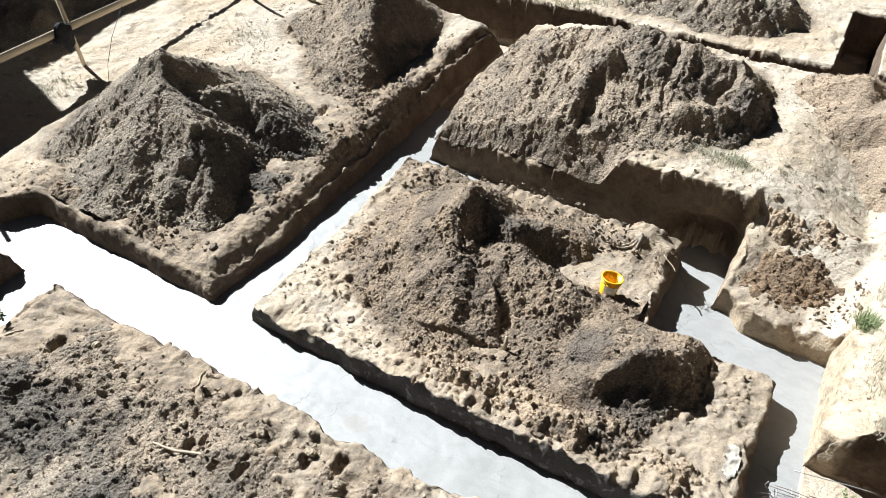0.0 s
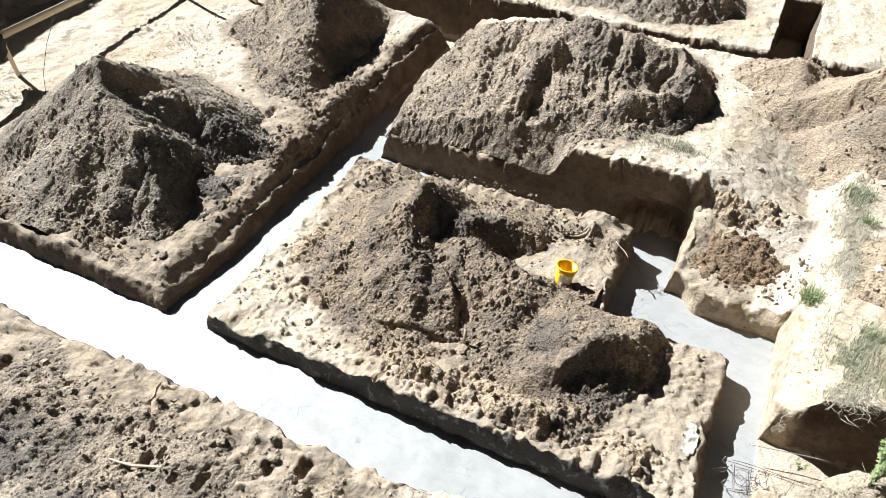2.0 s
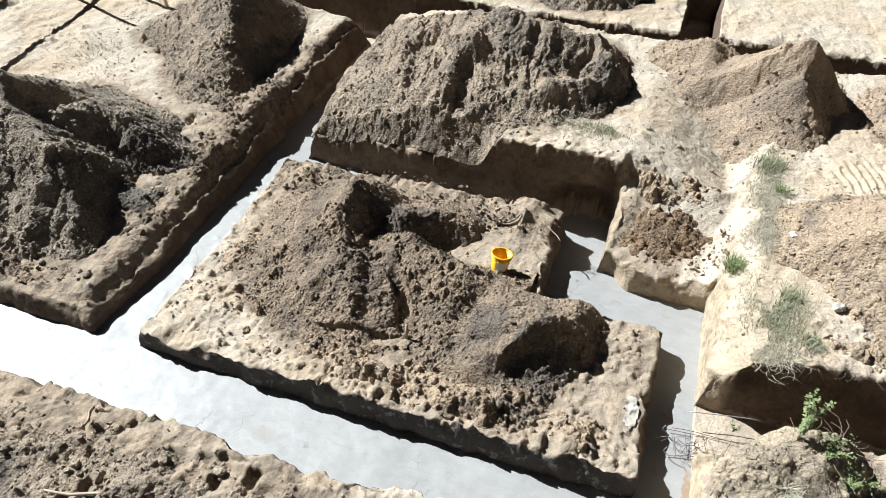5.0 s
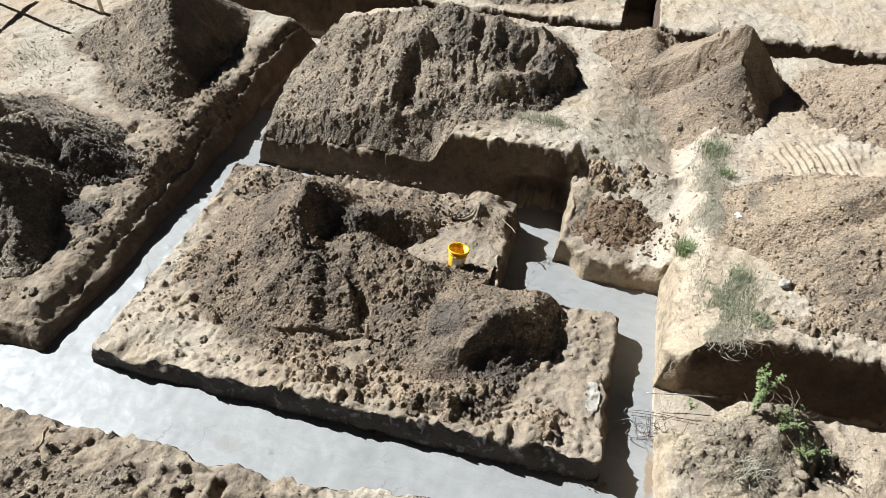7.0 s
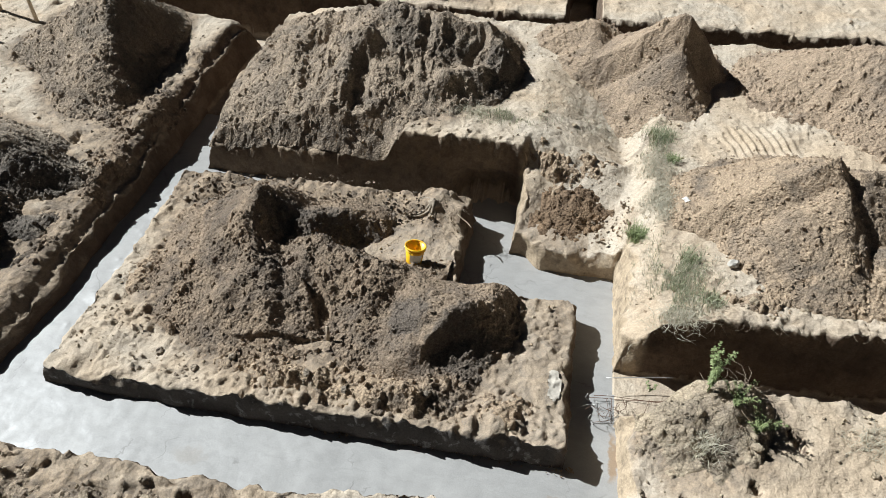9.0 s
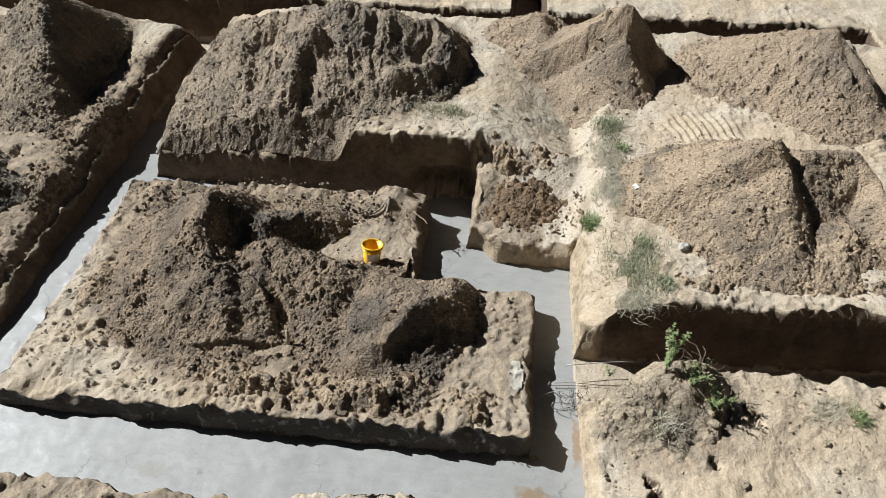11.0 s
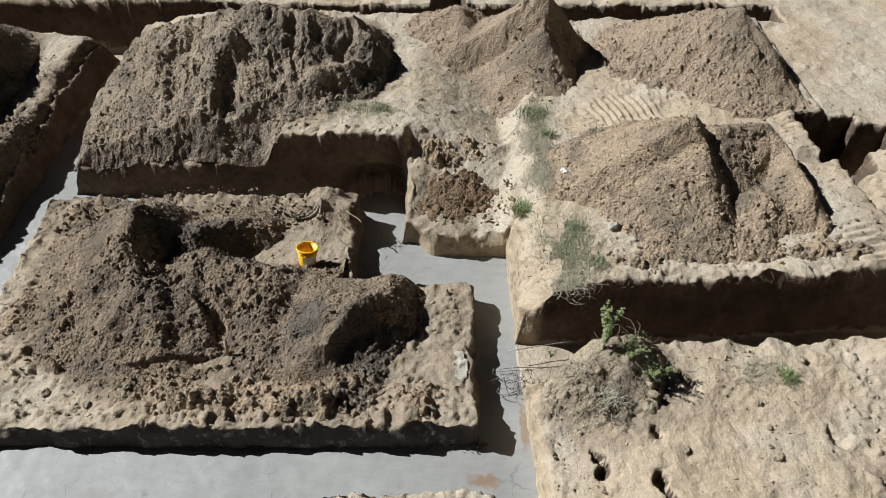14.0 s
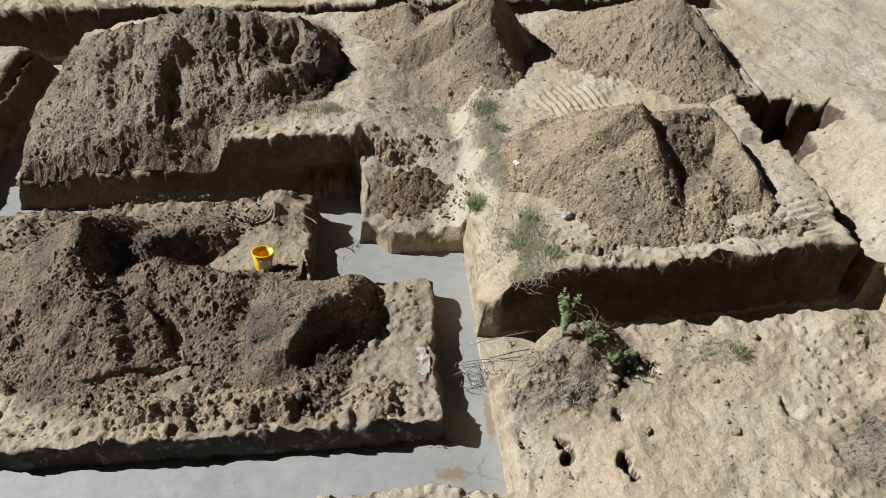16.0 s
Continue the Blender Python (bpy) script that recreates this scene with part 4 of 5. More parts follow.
# ---- helpers for things ----
def part(name, bm, mat, parent, label="", smooth_faces=True):
    """Link a bmesh as one mesh object under a thing or part."""
    me = bpy.data.meshes.new(name)
    bm.normal_update()
    for f in bm.faces:
        f.smooth = smooth_faces
    bm.to_mesh(me)
    bm.free()
    me.materials.append(mat)
    ob = new(name, me)
    ob.parent = parent
    if label:
        tagged(ob, label)
    return ob


def thing(name, m, label, category, group=""):
    ob = new(name)
    ob.empty_display_size = 0.1
    ob.matrix_world = m
    return tagged(ob, label, category, group)


def tube(bm, points, radius, sides=6):
    """A tube along points; radius a number or one for each point."""
    points = [Vector(p) for p in points]
    radii = radius if isinstance(radius, (list, tuple)) else [radius] * len(points)
    rings = []
    for i, p in enumerate(points):
        along = (points[min(i + 1, len(points) - 1)] - points[max(i - 1, 0)]).normalized()
        side = along.cross(Vector((0, 0, 1)) if abs(along.z) < 0.9 else Vector((1, 0, 0))).normalized()
        other = along.cross(side)
        rings.append([bm.verts.new(p + radii[i] * (math.cos(2 * math.pi * k / sides) * side + math.sin(2 * math.pi * k / sides) * other)) for k in range(sides)])
    for a, b in zip(rings, rings[1:]):
        for k in range(sides):
            bm.faces.new((a[k], a[(k + 1) % sides], b[(k + 1) % sides], b[k]))
    bm.faces.new(rings[0][::-1])
    bm.faces.new(rings[-1])
    return bm


def box(bm, size, at=(0, 0, 0), bevel=0.006, turn=None):
    m = Matrix.Translation(at) @ (turn or Matrix()) @ Matrix.Diagonal((*size, 1))
    made = bmesh.ops.create_cube(bm, size=1.0, matrix=m)["verts"]
    if bevel:
        edges = list({e for v in made for e in v.link_edges})
        bmesh.ops.bevel(bm, geom=edges, offset=bevel, segments=2, affect="EDGES")
    return bm


def revolve(bm, profile, sides=32):
    """Turn (radius, z) pairs about z."""
    rings = [[bm.verts.new((r * math.cos(2 * math.pi * k / sides), r * math.sin(2 * math.pi * k / sides), z)) for k in range(sides)] for r, z in profile]
    for a, b in zip(rings, rings[1:]):
        for k in range(sides):
            bm.faces.new((a[k], a[(k + 1) % sides], b[(k + 1) % sides], b[k]))
    return rings


def top_at(x, y):
    """Height of whatever earth lies at a spot."""
    ax, ay = np.array([float(x)]), np.array([float(y)])
    z = surface(ax, ay) + rough(ax, ay)
    for x0, x1, y0, y1, height, _ in HEAPS:
        if x0 < x < x1 and y0 < y < y1:
            z = np.maximum(z, surface(ax, ay) + height(ax, ay))
    return float(z[0])


# ---- the yellow bucket ----
def yellow_plastic():
    m, nodes, links, bsdf = material("yellow_plastic")
    nt = m.node_tree
    tex = nt.nodes.new("ShaderNodeTexCoord")
    n = noise_node(nt, tex.outputs["Object"], 9, 5, 0.6)
    links.new(mix(nt, ramp(nt, n, [(0.5, grey(0)), (0.72, grey(0.5))]), (0.88, 0.52, 0.02), (0.7, 0.42, 0.08)), bsdf.inputs["Base Color"])
    bsdf.inputs["Roughness"].default_value = 0.38
    bsdf.inputs["Subsurface Weight"].default_value = 0.25
    bsdf.inputs["Subsurface Radius"].default_value = (0.05, 0.03, 0.005)
    return m


mat_yellow, mat_steel, mat_white = yellow_plastic(), plain("galvanised_wire", (0.5, 0.5, 0.5), 0.4, 0.8), plain("worn_white_label", (0.75, 0.72, 0.66), 0.6)


def bucket(m):
    b = thing("bucket", m, "yellow plastic builder's bucket standing tilted on the mound", "bucket")
    bm = bmesh.new()
    rings = revolve(bm, [(0.001, 0.012), (0.118, 0.012), (0.125, 0.03), (0.157, 0.315), (0.161, 0.315), (0.129, 0.02), (0.124, 0.0), (0.001, 0.0)])
    part("body", bm, mat_yellow, b)
    bm = bmesh.new()
    revolve(bm, [(0.157, 0.3), (0.174, 0.3), (0.177, 0.306), (0.177, 0.322), (0.172, 0.328), (0.158, 0.328), (0.155, 0.322), (0.157, 0.3)])
    part("rim", bm, mat_yellow, b)
    bm = bmesh.new()
    revolve(bm, [(0.155, 0.262), (0.168, 0.264), (0.168, 0.272), (0.156, 0.274)])
    part("rib", bm, mat_yellow, b)
    bm = bmesh.new()
    tube(bm, [(0.176 * math.cos(a), 0.19 * math.sin(a) * 0.94, 0.29 + 0.0 * math.sin(a)) for a in np.linspace(0, math.pi, 17)], 0.0028)
    part("handle", bm, mat_steel, b, "thin bent wire handle")
    bm = bmesh.new()
    steps = 9
    lo = [bm.verts.new((math.cos(a) * (0.1295 + 0.0024), math.sin(a) * (0.1295 + 0.0024), 0.05)) for a in np.linspace(-2.3, -0.9, steps)]
    hi = [bm.verts.new((math.cos(a) * (0.1515 + 0.0024), math.sin(a) * (0.1515 + 0.0024), 0.22)) for a in np.linspace(-2.3, -0.9, steps)]
    for k in range(steps - 1):
        bm.faces.new((lo[k], lo[k + 1], hi[k + 1], hi[k]))
    part("sticker", bm, mat_white, b, "pale worn paper sticker")
    return b


BX, BY = -2.69, 2.95
bucket(pose(BX, BY, top_at(BX, BY) - 0.02, -9, 8, 20))


# ---- reinforcement cage and board at the mouth of the side trench ----
mat_rust = plain("rusty_rebar", (0.16, 0.09, 0.06), 0.75, 0.4, 0.45, 40)
mat_wire = plain("bright_tying_wire", (0.45, 0.44, 0.42), 0.5, 0.6)


def rebar_cage(m):
    """A short three-sided cage, bent out of shape, with bright wire wound round it."""
    c = thing("rebar_cage", m, "rusty tangled rebar cage lying on the concrete", "rebar")
    rr = random.Random(4)
    for y, z, lift in ((0.0, 0.03, 0.02), (0.34, 0.05, 0.06), (0.2, 0.3, -0.05)):
        bm = bmesh.new()
        tube(bm, [(x, y + 0.04 * math.sin(2.6 * x + 5 * y), z + lift * x + 0.02 * math.sin(5 * x + 9 * y)) for x in np.linspace(-0.1, 1.0, 9)], 0.0045)
        part("long_bar", bm, mat_rust, c)
    for x in (0.0, 0.17, 0.42, 0.55, 0.8):
        lean, dx = rr.uniform(-0.14, 0.14), rr.uniform(-0.05, 0.05)
        bm = bmesh.new()
        tube(bm, [(x, -0.02, 0.02), (x + lean, 0.2, 0.31), (x + dx, 0.36, 0.05), (x - 0.01, -0.02, 0.015)], 0.0032)
        part("stirrup", bm, mat_wire if x < 0.1 else mat_rust, c)
    for k in range(16):
        x, y, a = rr.uniform(-0.05, 0.4), rr.uniform(0.0, 0.3), rr.uniform(0, 6.3)
        pts = [(x + 0.07 * j * math.cos(a + 0.4 * j), y + 0.05 * j * math.sin(a + 0.4 * j), 0.08 + 0.1 * rr.random() + 0.015 * j) for j in range(5)]
        part("loose_wire", tube(bmesh.new(), pts, 0.003, 5), mat_rust if k % 2 else mat_wire, c)
    for y in (0.0, 0.34):
        part("hooked_end", tube(bmesh.new(), [(-0.1, y, 0.03), (-0.15, y, 0.06), (-0.18, y - 0.02, 0.14), (-0.16, y - 0.03, 0.24)], 0.006), mat_wire, c, "bent bright bar end")
    return c


rebar_cage(pose(0.42, 0.82, 0.0, 0, 0, 8))
bar = thing("steel_bar", pose(0.85, 1.46, 0.3, 0, 0, 8), "long bent reinforcing bar over the trench mouth", "rebar")
part("bar", tube(bmesh.new(), [(x, 0.015 * math.sin(4 * x), 0.02 * x) for x in np.linspace(-0.4, 0.55, 9)], 0.007), mat_wire, bar)


# ---- profile boards and posts on the pale sand ----
def timber():
    m, nodes, links, bsdf = material("raw_pine_board")
    nt = m.node_tree
    tex = nt.nodes.new("ShaderNodeTexCoord")
    stretch = nt.nodes.new("ShaderNodeMapping")
    stretch.inputs["Scale"].default_value = (14, 1.0, 14)
    links.new(tex.outputs["Object"], stretch.inputs[0])
    n = noise_node(nt, stretch.outputs[0], 2.5, 5, 0.6, 0.5)
    links.new(ramp(nt, n, [(0.3, (0.5, 0.41, 0.3)), (0.7, (0.68, 0.58, 0.45))]), bsdf.inputs["Base Color"])
    bsdf.inputs["Roughness"].default_value = 0.75
    bumped(nt, bsdf, (n, 0.2, 0.003))
    return m


mat_pine = timber()
mat_cloth = plain("black_cloth", (0.012, 0.013, 0.017), 0.9, 0.0, 0.4, 20)
BOARD_X, BOARD_Z = -16.02, 1.66
posts = [(-16.15, 3.72), (-16.1, 8.6), (-16.05, 0.2)]
for k, (x, y) in enumerate(posts):
    z = top_at(x, y)
    p = thing("fence_post", pose(x, y, z - 0.25), "slim raw pine post driven into the sand", "post", "profile posts")
    part("shaft", box(bmesh.new(), (0.075, 0.075, 2.6), (0.05, 0, 1.3), 0.006, pose(0, 0, 0, 2, 3, 0)), mat_pine, p)
for y0, y1 in ((-2.0, 3.9), (3.55, 9.2)):
    b = thing("profile_board", pose(BOARD_X + (0.03 if y0 > 0 else 0), (y0 + y1) / 2, BOARD_Z + (0.02 if y0 > 0 else 0), 0, 0, 0), "long raw pine profile board nailed along the posts", "board", "profile boards")
    part("plank", box(bmesh.new(), (0.028, y1 - y0, 0.17), (0, 0, 0), 0.004), mat_pine, b)
cross = thing("profile_board", pose(-14.05, 9.05, 1.6, 0, 0, -14), "short pine profile board set across the corner", "board", "profile boards")
part("plank", box(bmesh.new(), (2.6, 0.028, 0.15), (0, 0, 0), 0.004), mat_pine, cross)
for x, y in ((-13.2, 8.85), (-14.35, 9.15)):
    p = thing("fence_post", pose(x, y, top_at(x, y) - 0.2), "slim raw pine post driven into the sand", "post", "profile posts")
    part("shaft", box(bmesh.new(), (0.07, 0.07, 1.25), (0, 0, 0.62)), mat_pine, p)


def draped_cloth(m):
    c = thing("jacket", m, "black jacket hung over the post and board", "jacket")
    bm = bmesh.new()
    bmesh.ops.create_icosphere(bm, subdivisions=4, radius=1.0)
    for v in bm.verts:
        x, y, z = v.co
        s = 1 + 0.25 * noise.noise(v.co * 1.7) + 0.12 * noise.noise(v.co * 4.5)
        sag = 1.0 + 0.25 * (z < 0) * abs(z)
        v.co = Vector((0.13 * x, 0.22 * y * (1.15 - 0.3 * (z < -0.3)), 0.30 * z * sag)) * s
    part("cloth", bm, mat_cloth, c)
    return c


draped_cloth(pose(-16.02, 3.5, 1.55, 4, 0, 8))
wire = thing("string", pose(-15.4, 3.4, 0), "thin dark string line running to the ground", "string")
part("line", tube(bmesh.new(), [(-0.4, 1.6, 1.7), (-0.1, 0.9, 1.3), (0.3, 0.3, 0.95), (0.55, 0.0, top_at(-14.85, 3.4))], 0.006, 5), mat_cloth, wire)


# ---- the neighbour's house, whose shadow falls over the western edge ----
mat_render = plain("grey_house_render", (0.5, 0.48, 0.45), 0.9, 0.0, 0.12, 2)
mat_tile = plain("dark_roof_tiles", (0.12, 0.07, 0.055), 0.85, 0.0, 0.3, 5)
house = thing("house", pose(-28.5, 6, 0.6), "plain grey rendered neighbouring house with a dark roof", "house")
part("wall", box(bmesh.new(), (8.0, 12.0, 6.6), (0, 5.12, 3.3), 0.0), mat_render, house, smooth_faces=False)
part("annex_wall", box(bmesh.new(), (8.0, 9.1, 8.5), (0, -5.45, 4.25), 0.0), mat_render, house, smooth_faces=False)
part("roof", box(bmesh.new(), (8.3, 12.2, 0.2), (0, 5.25, 6.7), 0.03), mat_tile, house, smooth_faces=False)
part("annex_roof", box(bmesh.new(), (8.3, 9.2, 0.2), (0, -5.5, 8.6), 0.03), mat_tile, house, smooth_faces=False)
heap("long bank of black topsoil in the shade of the house", [(-19.6, 1.0, 0.8, 1.8, 1.5, 4.0), (-19.4, 5.5, 0.9, 1.8, 1.6, 4.0), (-19.8, 10.5, 0.8, 1.8, 1.6, 4.0)], mat_dark, 9700, step=0.05)


# ---- weeds, grass and roots ----
def leafy(name, color, back):
    m, nodes, links, bsdf = material(name)
    nt = m.node_tree
    info = nt.nodes.new("ShaderNodeNewGeometry")
    links.new(mix(nt, info.outputs["Random Per Island"], color, back), bsdf.inputs["Base Color"])
    bsdf.inputs["Roughness"].default_value = 0.6
    bsdf.inputs["Subsurface Weight"].default_value = 0.0
    return m


mat_leaf = leafy("weed_leaf", (0.12, 0.16, 0.055), (0.3, 0.34, 0.16))
mat_grass = leafy("green_grass", (0.19, 0.22, 0.11), (0.37, 0.36, 0.24))
mat_dry = leafy("dry_grass", (0.33, 0.3, 0.22), (0.48, 0.44, 0.34))
mat_root = plain("root", (0.23, 0.18, 0.13), 0.9)
mat_stem = plain("green_stem", (0.14, 0.16, 0.06), 0.7)


def blades(points, length, width, lean, rng):
    """Thin bent blades, each of two quads, standing on points."""
    n = len(points)
    a = rng.uniform(0, 2 * math.pi, n)
    out = np.stack([np.cos(a), np.sin(a), 0 * a], -1)
    side = np.stack([-np.sin(a), np.cos(a), 0 * a], -1)
    L = length * rng.uniform(0.5, 1.3, n)[:, None]
    tip = lean * rng.uniform(0.2, 1.2, n)[:, None]
    up = np.array([0, 0, 1.0])
    mid = points + up * L * 0.6 + out * L * tip * 0.35
    end = points + up * L * (1 - 0.35 * tip) + out * L * tip
    w = width * side
    v = np.stack([points - w, points + w, mid - 0.7 * w, mid + 0.7 * w, end - 0.15 * w, end + 0.15 * w], 1).reshape(-1, 3)
    f = (np.array([[0, 1, 3, 2], [2, 3, 5, 4]])[None] + (np.arange(n) * 6)[:, None, None]).reshape(-1, 4)
    return v, f


def spots(cx, cy, rx, ry, n, rng):
    """Points of the ground, thicker towards the middle of a patch."""
    x, y = rng.normal(cx, rx * 0.5, n), rng.normal(cy, ry * 0.5, n)
    ok = (trench_distance(x, y)[0] > 0.06) & (fbm(x, y, 0.35, 3, 0.6, 888) > -0.12)
    x, y = x[ok], y[ok]
    return np.stack([x, y, surface(x, y) + rough(x, y) - 0.01], -1)


rng = np.random.default_rng(11)
green = np.concatenate([spots(1.15, 6.1, 0.35, 0.5, 500, rng), spots(1.3, 2.75, 0.4, 0.7, 1500, rng), spots(1.35, 2.35, 0.35, 0.35, 500, rng), spots(-1.6, 6.1, 0.8, 0.28, 900, rng), spots(-15.9, 2.75, 0.5, 0.5, 500, rng), spots(-7.3, 11.3, 1.5, 0.6, 2500, rng), spots(-13.4, 6.6, 0.8, 0.6, 250, rng)])
v, f = blades(green, 0.11, 0.004, 0.7, rng)
tagged(raw_mesh("grass", v, f, mat_grass), "sparse short green grass growing in the sand", "grass", kind="stuff")
dry = np.concatenate([spots(1.1, 5.3, 0.4, 0.9, 1500, rng), spots(1.1, 4.4, 0.35, 0.7, 1200, rng), spots(1.3, 3.0, 0.6, 1.0, 1200, rng), spots(0.2, 6.8, 1.2, 0.6, 700, rng), spots(-2.2, 6.2, 0.8, 0.3, 500, rng), spots(1.35, 1.95, 0.4, 0.25, 500, rng), spots(-14, 5.5, 1.8, 2.5, 700, rng), spots(3.7, 0.6, 0.4, 0.25, 350, rng), spots(-7.2, 11.4, 1.6, 0.7, 1200, rng)])
v, f = blades(dry, 0.12, 0.0035, 1.3, rng)
tagged(raw_mesh("dry_grass", v, f, mat_dry), "withered pale grass lying on the sandy ground", "grass", kind="stuff")


def tuft(x, y, r, n, length, mat, label):
    t = thing("grass_tuft", pose(x, y, top_at(x, y) - 0.02), label, "grass tuft", "grass tufts")
    px, py = rng.normal(0, r * 0.5, n), rng.normal(0, r * 0.5, n)
    v, f = blades(np.stack([px, py, 0 * px], -1), length, 0.006, 0.9, rng)
    ob = tagged(raw_mesh("foliage", v, f, mat), kind="stuff")
    ob.parent = t
    return t


tuft(0.79, 3.66, 0.15, 420, 0.2, mat_leaf, "dense dark green grass tuft at the trench edge")
tuft(1.38, 5.55, 0.12, 160, 0.14, mat_leaf, "small green grass tuft on dry sand")
tuft(1.5, 3.05, 0.16, 220, 0.16, mat_grass, "light green grass tuft among dry grass")
tuft(1.2, 6.25, 0.22, 320, 0.17, mat_grass, "light green grass tuft on the sandy bank")
tuft(1.6, 0.2, 0.2, 200, 0.16, mat_dry, "withered grass tuft on the earth mound")
tuft(4.05, 0.55, 0.12, 120, 0.15, mat_leaf, "small green weed tuft on trodden sand")
tuft(1.75, 2.25, 0.14, 180, 0.14, mat_grass, "light green grass tuft at the trench lip")


def weed(x, y, stems, height, spread, leaves, size, label):
    w = thing("weed", pose(x, y, top_at(x, y) - 0.02), label, "weed plant", "weeds")
    verts, faces = [], []
    for k in range(stems):
        a, lean = rng.uniform(0, 6.28), rng.uniform(0.1, 1.0) * spread
        h = height * rng.uniform(0.65, 1.05)
        pts = [Vector((math.cos(a) * lean * s * s, math.sin(a) * lean * s * s, h * s)) + Vector(rng.normal(0, 0.008, 3)) for s in np.linspace(0, 1, 7)]
        part("stem", tube(bmesh.new(), pts, [0.006 - 0.0007 * i for i in range(7)], 5), mat_stem, w)
        for _ in range(leaves):
            s = rng.uniform(0.2, 1.0)
            i = min(int(s * 6), 5)
            base = np.array(pts[i].lerp(pts[i + 1], s * 6 - i))
            b = rng.uniform(0, 6.28)
            d = np.array([math.cos(b), math.sin(b), rng.uniform(-0.3, 0.5)])
            d /= np.linalg.norm(d)
            side = np.cross(d, [0, 0, 1.0])
            side /= np.linalg.norm(side)
            lift = np.cross(side, d)
            L = size * rng.uniform(0.6, 1.3)
            o = len(verts)
            for u, wd, up in ((0.15, 0.0, 0), (0.45, 0.42, 0.08), (0.45, -0.42, 0.08), (0.75, 0.3, 0.05), (0.75, -0.3, 0.05), (1.1, 0.0, -0.08)):
                verts.append(base + L * (u * d + wd * side * 0.62 + up * lift))
            faces += [(o, o + 1, o + 2), (o + 1, o + 3, o + 2), (o + 2, o + 3, o + 4), (o + 3, o + 5, o + 4)]
    ob = tagged(raw_mesh("foliage", np.array(verts), np.array(faces), mat_leaf), kind="stuff")
    ob.parent = w
    return w


weed(1.62, 0.85, 8, 0.85, 0.24, 70, 0.042, "tall leafy green weed growing from the earth mound")
weed(2.2, 0.42, 9, 0.4, 0.34, 60, 0.03, "low bushy green weed beside the earth mound")
weed(1.9, 0.62, 10, 0.4, 0.32, 70, 0.028, "dark green leafy weed rooted in the turf clump")
weed(0.98, 1.0, 3, 0.16, 0.12, 10, 0.04, "small green weed sprouting by the rebar")
weed(-10.6, -2.2, 5, 0.3, 0.25, 20, 0.06, "low green weed at the end of the dark soil")


def twigs(name, label, category, x, y, r, n, length, mat, up=0.5):
    t = thing(name, pose(x, y, top_at(x, y)), label, category)
    bm = bmesh.new()
    for _ in range(n):
        a = rng.uniform(0, 6.28)
        px, py = rng.normal(0, r * 0.5, 2)
        L = length * rng.uniform(0.4, 1.3)
        z = top_at(x + px, y + py) - top_at(x, y)
        tube(bm, [(px + L * s * math.cos(a + 0.8 * s), py + L * s * math.sin(a + 0.8 * s), z + L * up * (s - 0.7 * s * s) * rng.uniform(0.6, 1.4)) for s in (0, 0.33, 0.66, 1)], [0.004, 0.0035, 0.003, 0.002], 4)
    tagged(part("root_mat", bm, mat, t), kind="stuff")
    return t


twigs("root_clump", "matted dry roots and stalks on the earth mound", "roots", 2.0, 0.75, 0.4, 60, 0.32, mat_root)
twigs("root_clump", "grey dry roots hanging at the trench corner", "roots", 1.35, 1.98, 0.35, 110, 0.26, mat_dry)
twigs("root_clump", "dry stalks sticking out of the mixed soil", "roots", -3.0, 2.0, 0.3, 22, 0.18, mat_root)
def stump(x, y):
    """Grubbed-out root stock: pale thick roots running down from a knot."""
    z = top_at(x, y)
    st = thing("tree_stump", pose(x, y, z - 0.05), "grey weathered root stock lying on the sandy earth by the trench", "stump")
    bm = bmesh.new()
    bmesh.ops.create_icosphere(bm, subdivisions=3, radius=0.09)
    for v in bm.verts:
        v.co = Vector((1.3 * v.co.x, v.co.y, 0.9 * v.co.z)) * (1 + 0.5 * noise.noise(v.co * 9) + 0.25 * noise.noise(v.co * 22))
    part("knot", bm, mat_stump, st)
    for k, (a, length) in enumerate(((200, 0.5), (222, 0.42), (262, 0.5), (300, 0.38), (150, 0.3))):
        pts = []
        for u in np.linspace(0, 1, 7):
            b = radians(a + 14 * math.sin(3 * u + k))
            px, py = u * length * math.cos(b), u * length * math.sin(b)
            pts.append((px, py, max(top_at(x + px, y + py) - z + 0.03 - 0.03 * u, 0.08 * (1 - u) - 0.6 * u)))
        part("root", tube(bmesh.new(), pts, [0.036, 0.03, 0.026, 0.022, 0.017, 0.012, 0.008], 7), mat_stump, st)
    return st


mat_stump = plain("weathered_root_wood", (0.3, 0.245, 0.185), 0.9, 0.0, 0.4, 18)
stump(-2.62, 4.3)
twigs("root_clump", "dry roots on the cut end of the island", "roots", -2.2, 4.15, 0.22, 40, 0.14, mat_root)

# roots hanging from the cut edges
hang = []
for _ in range(60):
    side = rng.integers(0, 3)
    if side == 0:
        x = rng.uniform(0.9, 6.3); y = 1.76 + 0.05 * x; out = (0, -1)
    elif side == 1:
        x = rng.uniform(-3.6, -1.3); y = 5.26; out = (0, -1)
    else:
        x = rng.uniform(-9.5, -6.5); y = 10.95; out = (0, -1)
    hang.append((x, y, float(surface(np.array([x]), np.array([y + 0.1]))[0]), out))
bm = bmesh.new()
for x, y, z, (ox, oy) in hang:
    L = 0.02 + 0.2 * rng.random() ** 3
    a = rng.uniform(-0.12, 0.12)
    tube(bm, [(x, y + 0.08, z), (x + 0.3 * a, y - 0.06, z + 0.01), (x + a, y - 0.1, z - 0.5 * L), (x + 1.4 * a, y - 0.09, z - L)], [0.0025, 0.0022, 0.002, 0.0015], 4)
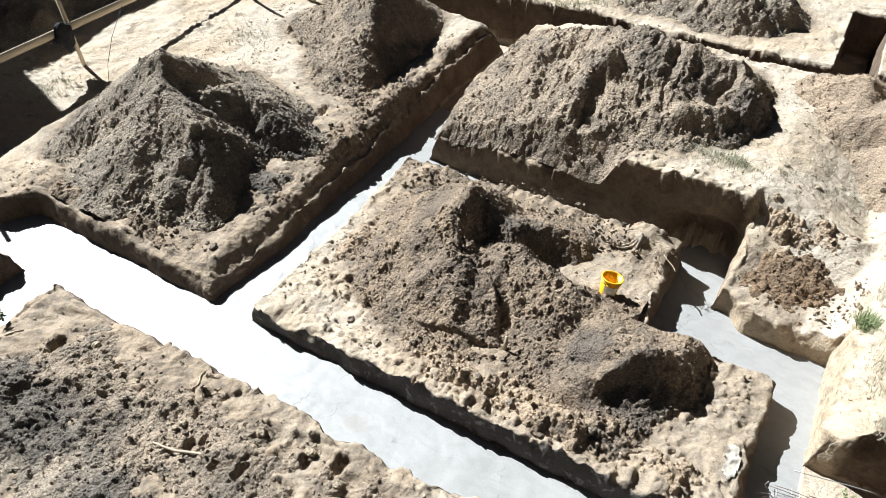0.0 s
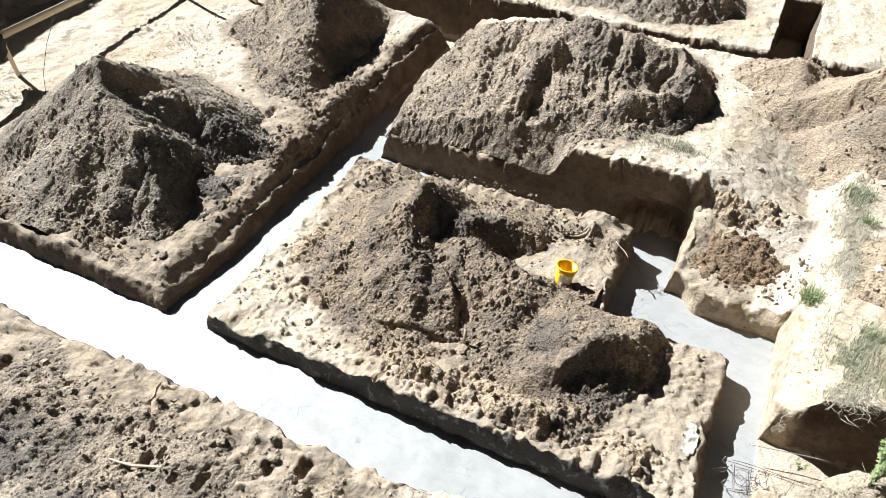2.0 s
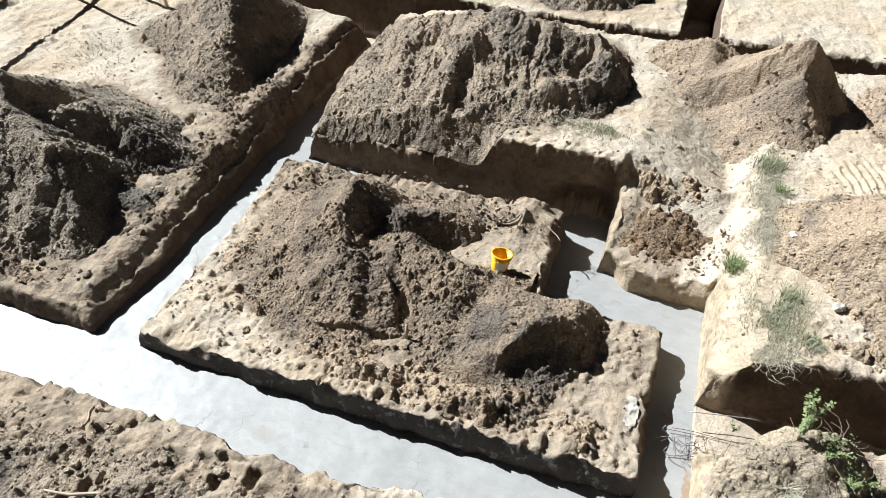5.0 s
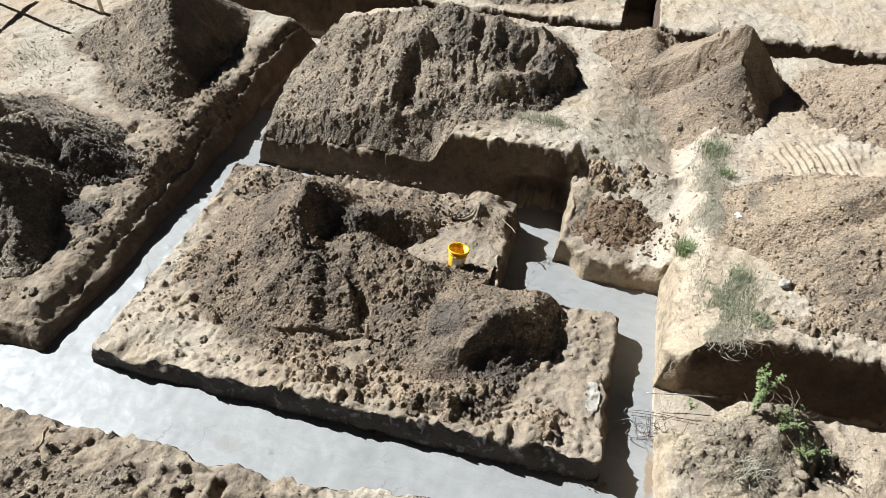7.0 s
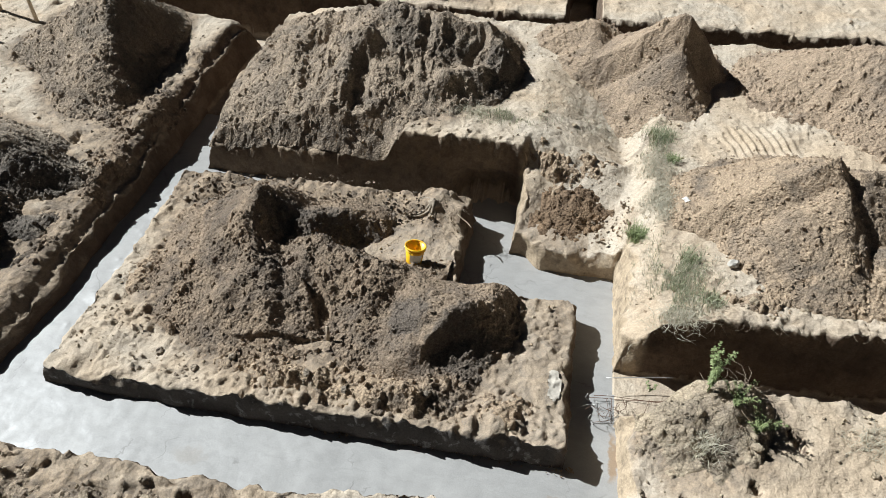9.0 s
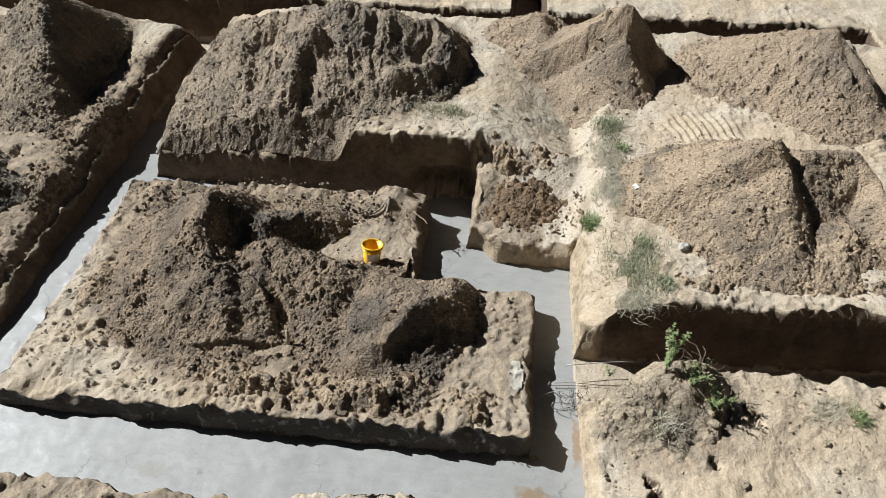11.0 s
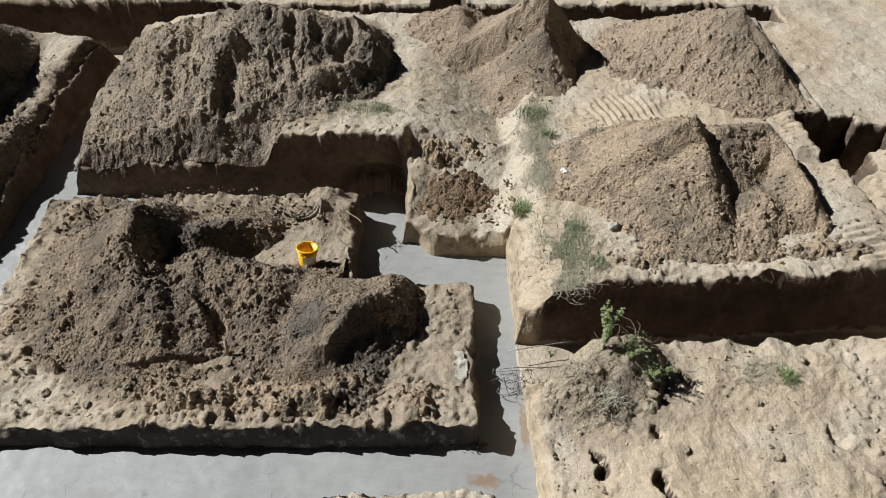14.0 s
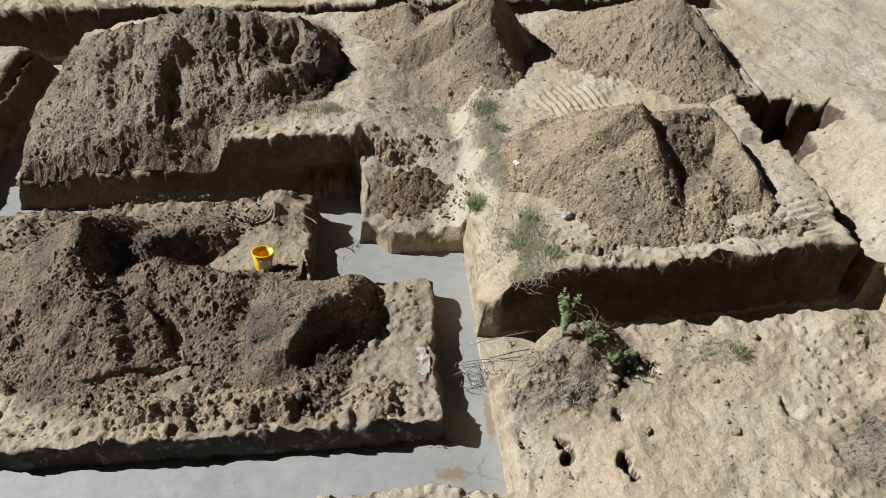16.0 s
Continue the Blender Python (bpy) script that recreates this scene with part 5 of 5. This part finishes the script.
roots = raw_mesh("hanging_roots", np.array([v.co for v in bm.verts]), np.array([[v.index for v in f.verts] for f in bm.faces if len(f.verts) == 4]), mat_root) if not bm.verts.index_update() else None
bm.free()
tagged(roots, "thin roots hanging from the cut trench edges", "roots", kind="stuff")


# ---- sticks and stones lying about ----
def clod_mesh(seed, mat):
    bm = bmesh.new()
    bmesh.ops.create_icosphere(bm, subdivisions=2, radius=1.0)
    off = Vector((seed * 3.7, seed * 1.9, seed))
    for v in bm.verts:
        v.co = v.co * (1 + 0.45 * noise.noise(v.co * 1.3 + off) + 0.2 * noise.noise(v.co * 3.5 + off))
        v.co.z *= 0.75
    me = bpy.data.meshes.new("soil_clod")
    bm.to_mesh(me)
    bm.free()
    me.materials.append(mat)
    return me


mat_stick = plain("weathered_stick", (0.42, 0.34, 0.25), 0.85)
for x, y, length, yaw, thick, label in ((-10.3, -2.5, 0.75, 62, 0.022, "pale weathered stick lying on dark soil"), (-6.3, -2.45, 1.0, 14, 0.02, "long pale root lying on trodden soil"), (-7.05, -1.5, 0.3, 110, 0.012, "thin pale stick at the trench edge"), (-2.05, 4.05, 0.4, -40, 0.012, "thin pale stick on the island's corner")):
    st = thing("stick", pose(x, y, top_at(x, y) + 0.02, 0, 0, yaw), label, "stick", "loose sticks")
    tips = [(u * length, 0.02 * math.sin(7 * u), max(top_at(x + u * length * math.cos(radians(yaw)), y + u * length * math.sin(radians(yaw))) - top_at(x, y), -0.1) * 0.35) for u in np.linspace(-0.5, 0.5, 7)]
    part("wood", tube(bmesh.new(), tips, [thick * k for k in (0.6, 0.9, 1, 1, 0.95, 0.85, 0.6)], 7), mat_stick, st)


stake = thing("stake", pose(-3.58, 1.15, top_at(-3.58, 1.15) - 0.06, -4, 3, 12), "short pale split stake driven upright into the mound", "stake")
part("shaft", box(bmesh.new(), (0.05, 0.025, 0.34), (0, 0, 0.17), 0.005), mat_stick, stake)
stone = new("stone", clod_mesh(31, plain("pale_field_stone", (0.42, 0.39, 0.34), 0.8)))
stone.matrix_world = pose(2.1, 3.0, top_at(2.1, 3.0) + 0.03, 0, 0, 30) @ Matrix.Diagonal((0.1, 0.075, 0.075, 1))
tagged(stone, "rounded pale stone lying among dry grass", "stone")
scrap = thing("paper_scrap", pose(1.5, 4.3, top_at(1.5, 4.3) + 0.015, 6, -8, 25), "small crumpled white scrap on dry grass", "litter")
bm = bmesh.new()
bmesh.ops.create_grid(bm, x_segments=8, y_segments=8, size=0.05)
for v in bm.verts:
    v.co.z = 0.02 + 0.025 * noise.noise(v.co * 30)
bmesh.ops.solidify(bm, geom=bm.faces[:], thickness=0.002)
part("sheet", bm, mat_white, scrap)
mat_slurry = plain("dried_slurry", (0.46, 0.415, 0.35), 0.95, 0.0, 0.35, 9)


# ---- dried cement slurry splashed over the island's edge ----
def splash(cx, cy, rx, ry, seed):
    def lay(gx, gy):
        return gx, gy, surface(gx, gy) + rough(gx, gy) + 0.008 + 0.02 * fbm(gx, gy, 0.09, 4, 0.65, seed) + 0.4 * clods(gx, gy, 0.07, 0.5, seed)

    def within(x, y, z):
        return np.hypot((x - cx) / rx, (y - cy) / ry) + 0.75 * fbm(x, y, 0.09, 4, 0.7, seed + 3) < 0.7

    ob = sheet("cement_splash", np.arange(cx - rx, cx + rx, 0.015), np.arange(cy - ry, cy + ry, 0.015), lay, mat_slurry, within)
    return tagged(ob, "pale dried cement slurry splashed on the earth edge", "cement splash", "cement splashes")


splash(-0.28, 0.98, 0.12, 0.3, 5)



# ---- larger clods that can be told apart ----
shapes = {"brown": [clod_mesh(k, mat_crumb) for k in range(4)], "dark": [clod_mesh(k + 9, mat_dark) for k in range(4)]}
pick = random.Random(21)
# stretches of the plot: middle, reach, how many, tone
for cx, cy, rx, ry, count, tone in ((3.6, 0.2, 2.2, 1.0, 16, "brown"), (-6.6, -1.9, 2.4, 0.5, 12, "brown"), (-4.2, 0.5, 2.6, 0.25, 12, "dark"), (-9.6, 0.6, 1.2, 0.3, 8, "dark"), (-9.1, 4.8, 0.5, 0.8, 8, "dark"), (-7.0, 3.2, 0.3, 1.2, 6, "dark"), (3.0, 2.2, 1.8, 0.25, 8, "brown"), (0.0, 6.6, 1.0, 0.5, 6, "brown")):
    for _ in range(count):
        x, y = cx + pick.uniform(-rx, rx), cy + pick.uniform(-ry, ry)
        if trench_distance(np.array([x]), np.array([y]))[0][0] < 0.35:
            continue
        r = pick.uniform(0.03, 0.065)
        c = new("soil_clod", pick.choice(shapes[tone]))
        c.matrix_world = pose(x, y, top_at(x, y) + 0.2 * r, 0, 0, pick.uniform(0, 360)) @ Matrix.Diagonal((r * pick.uniform(0.9, 1.5), r, r, 1))
        tagged(c, f"loose {tone} clod of soil lying on the ground", "soil clod", "loose clods")
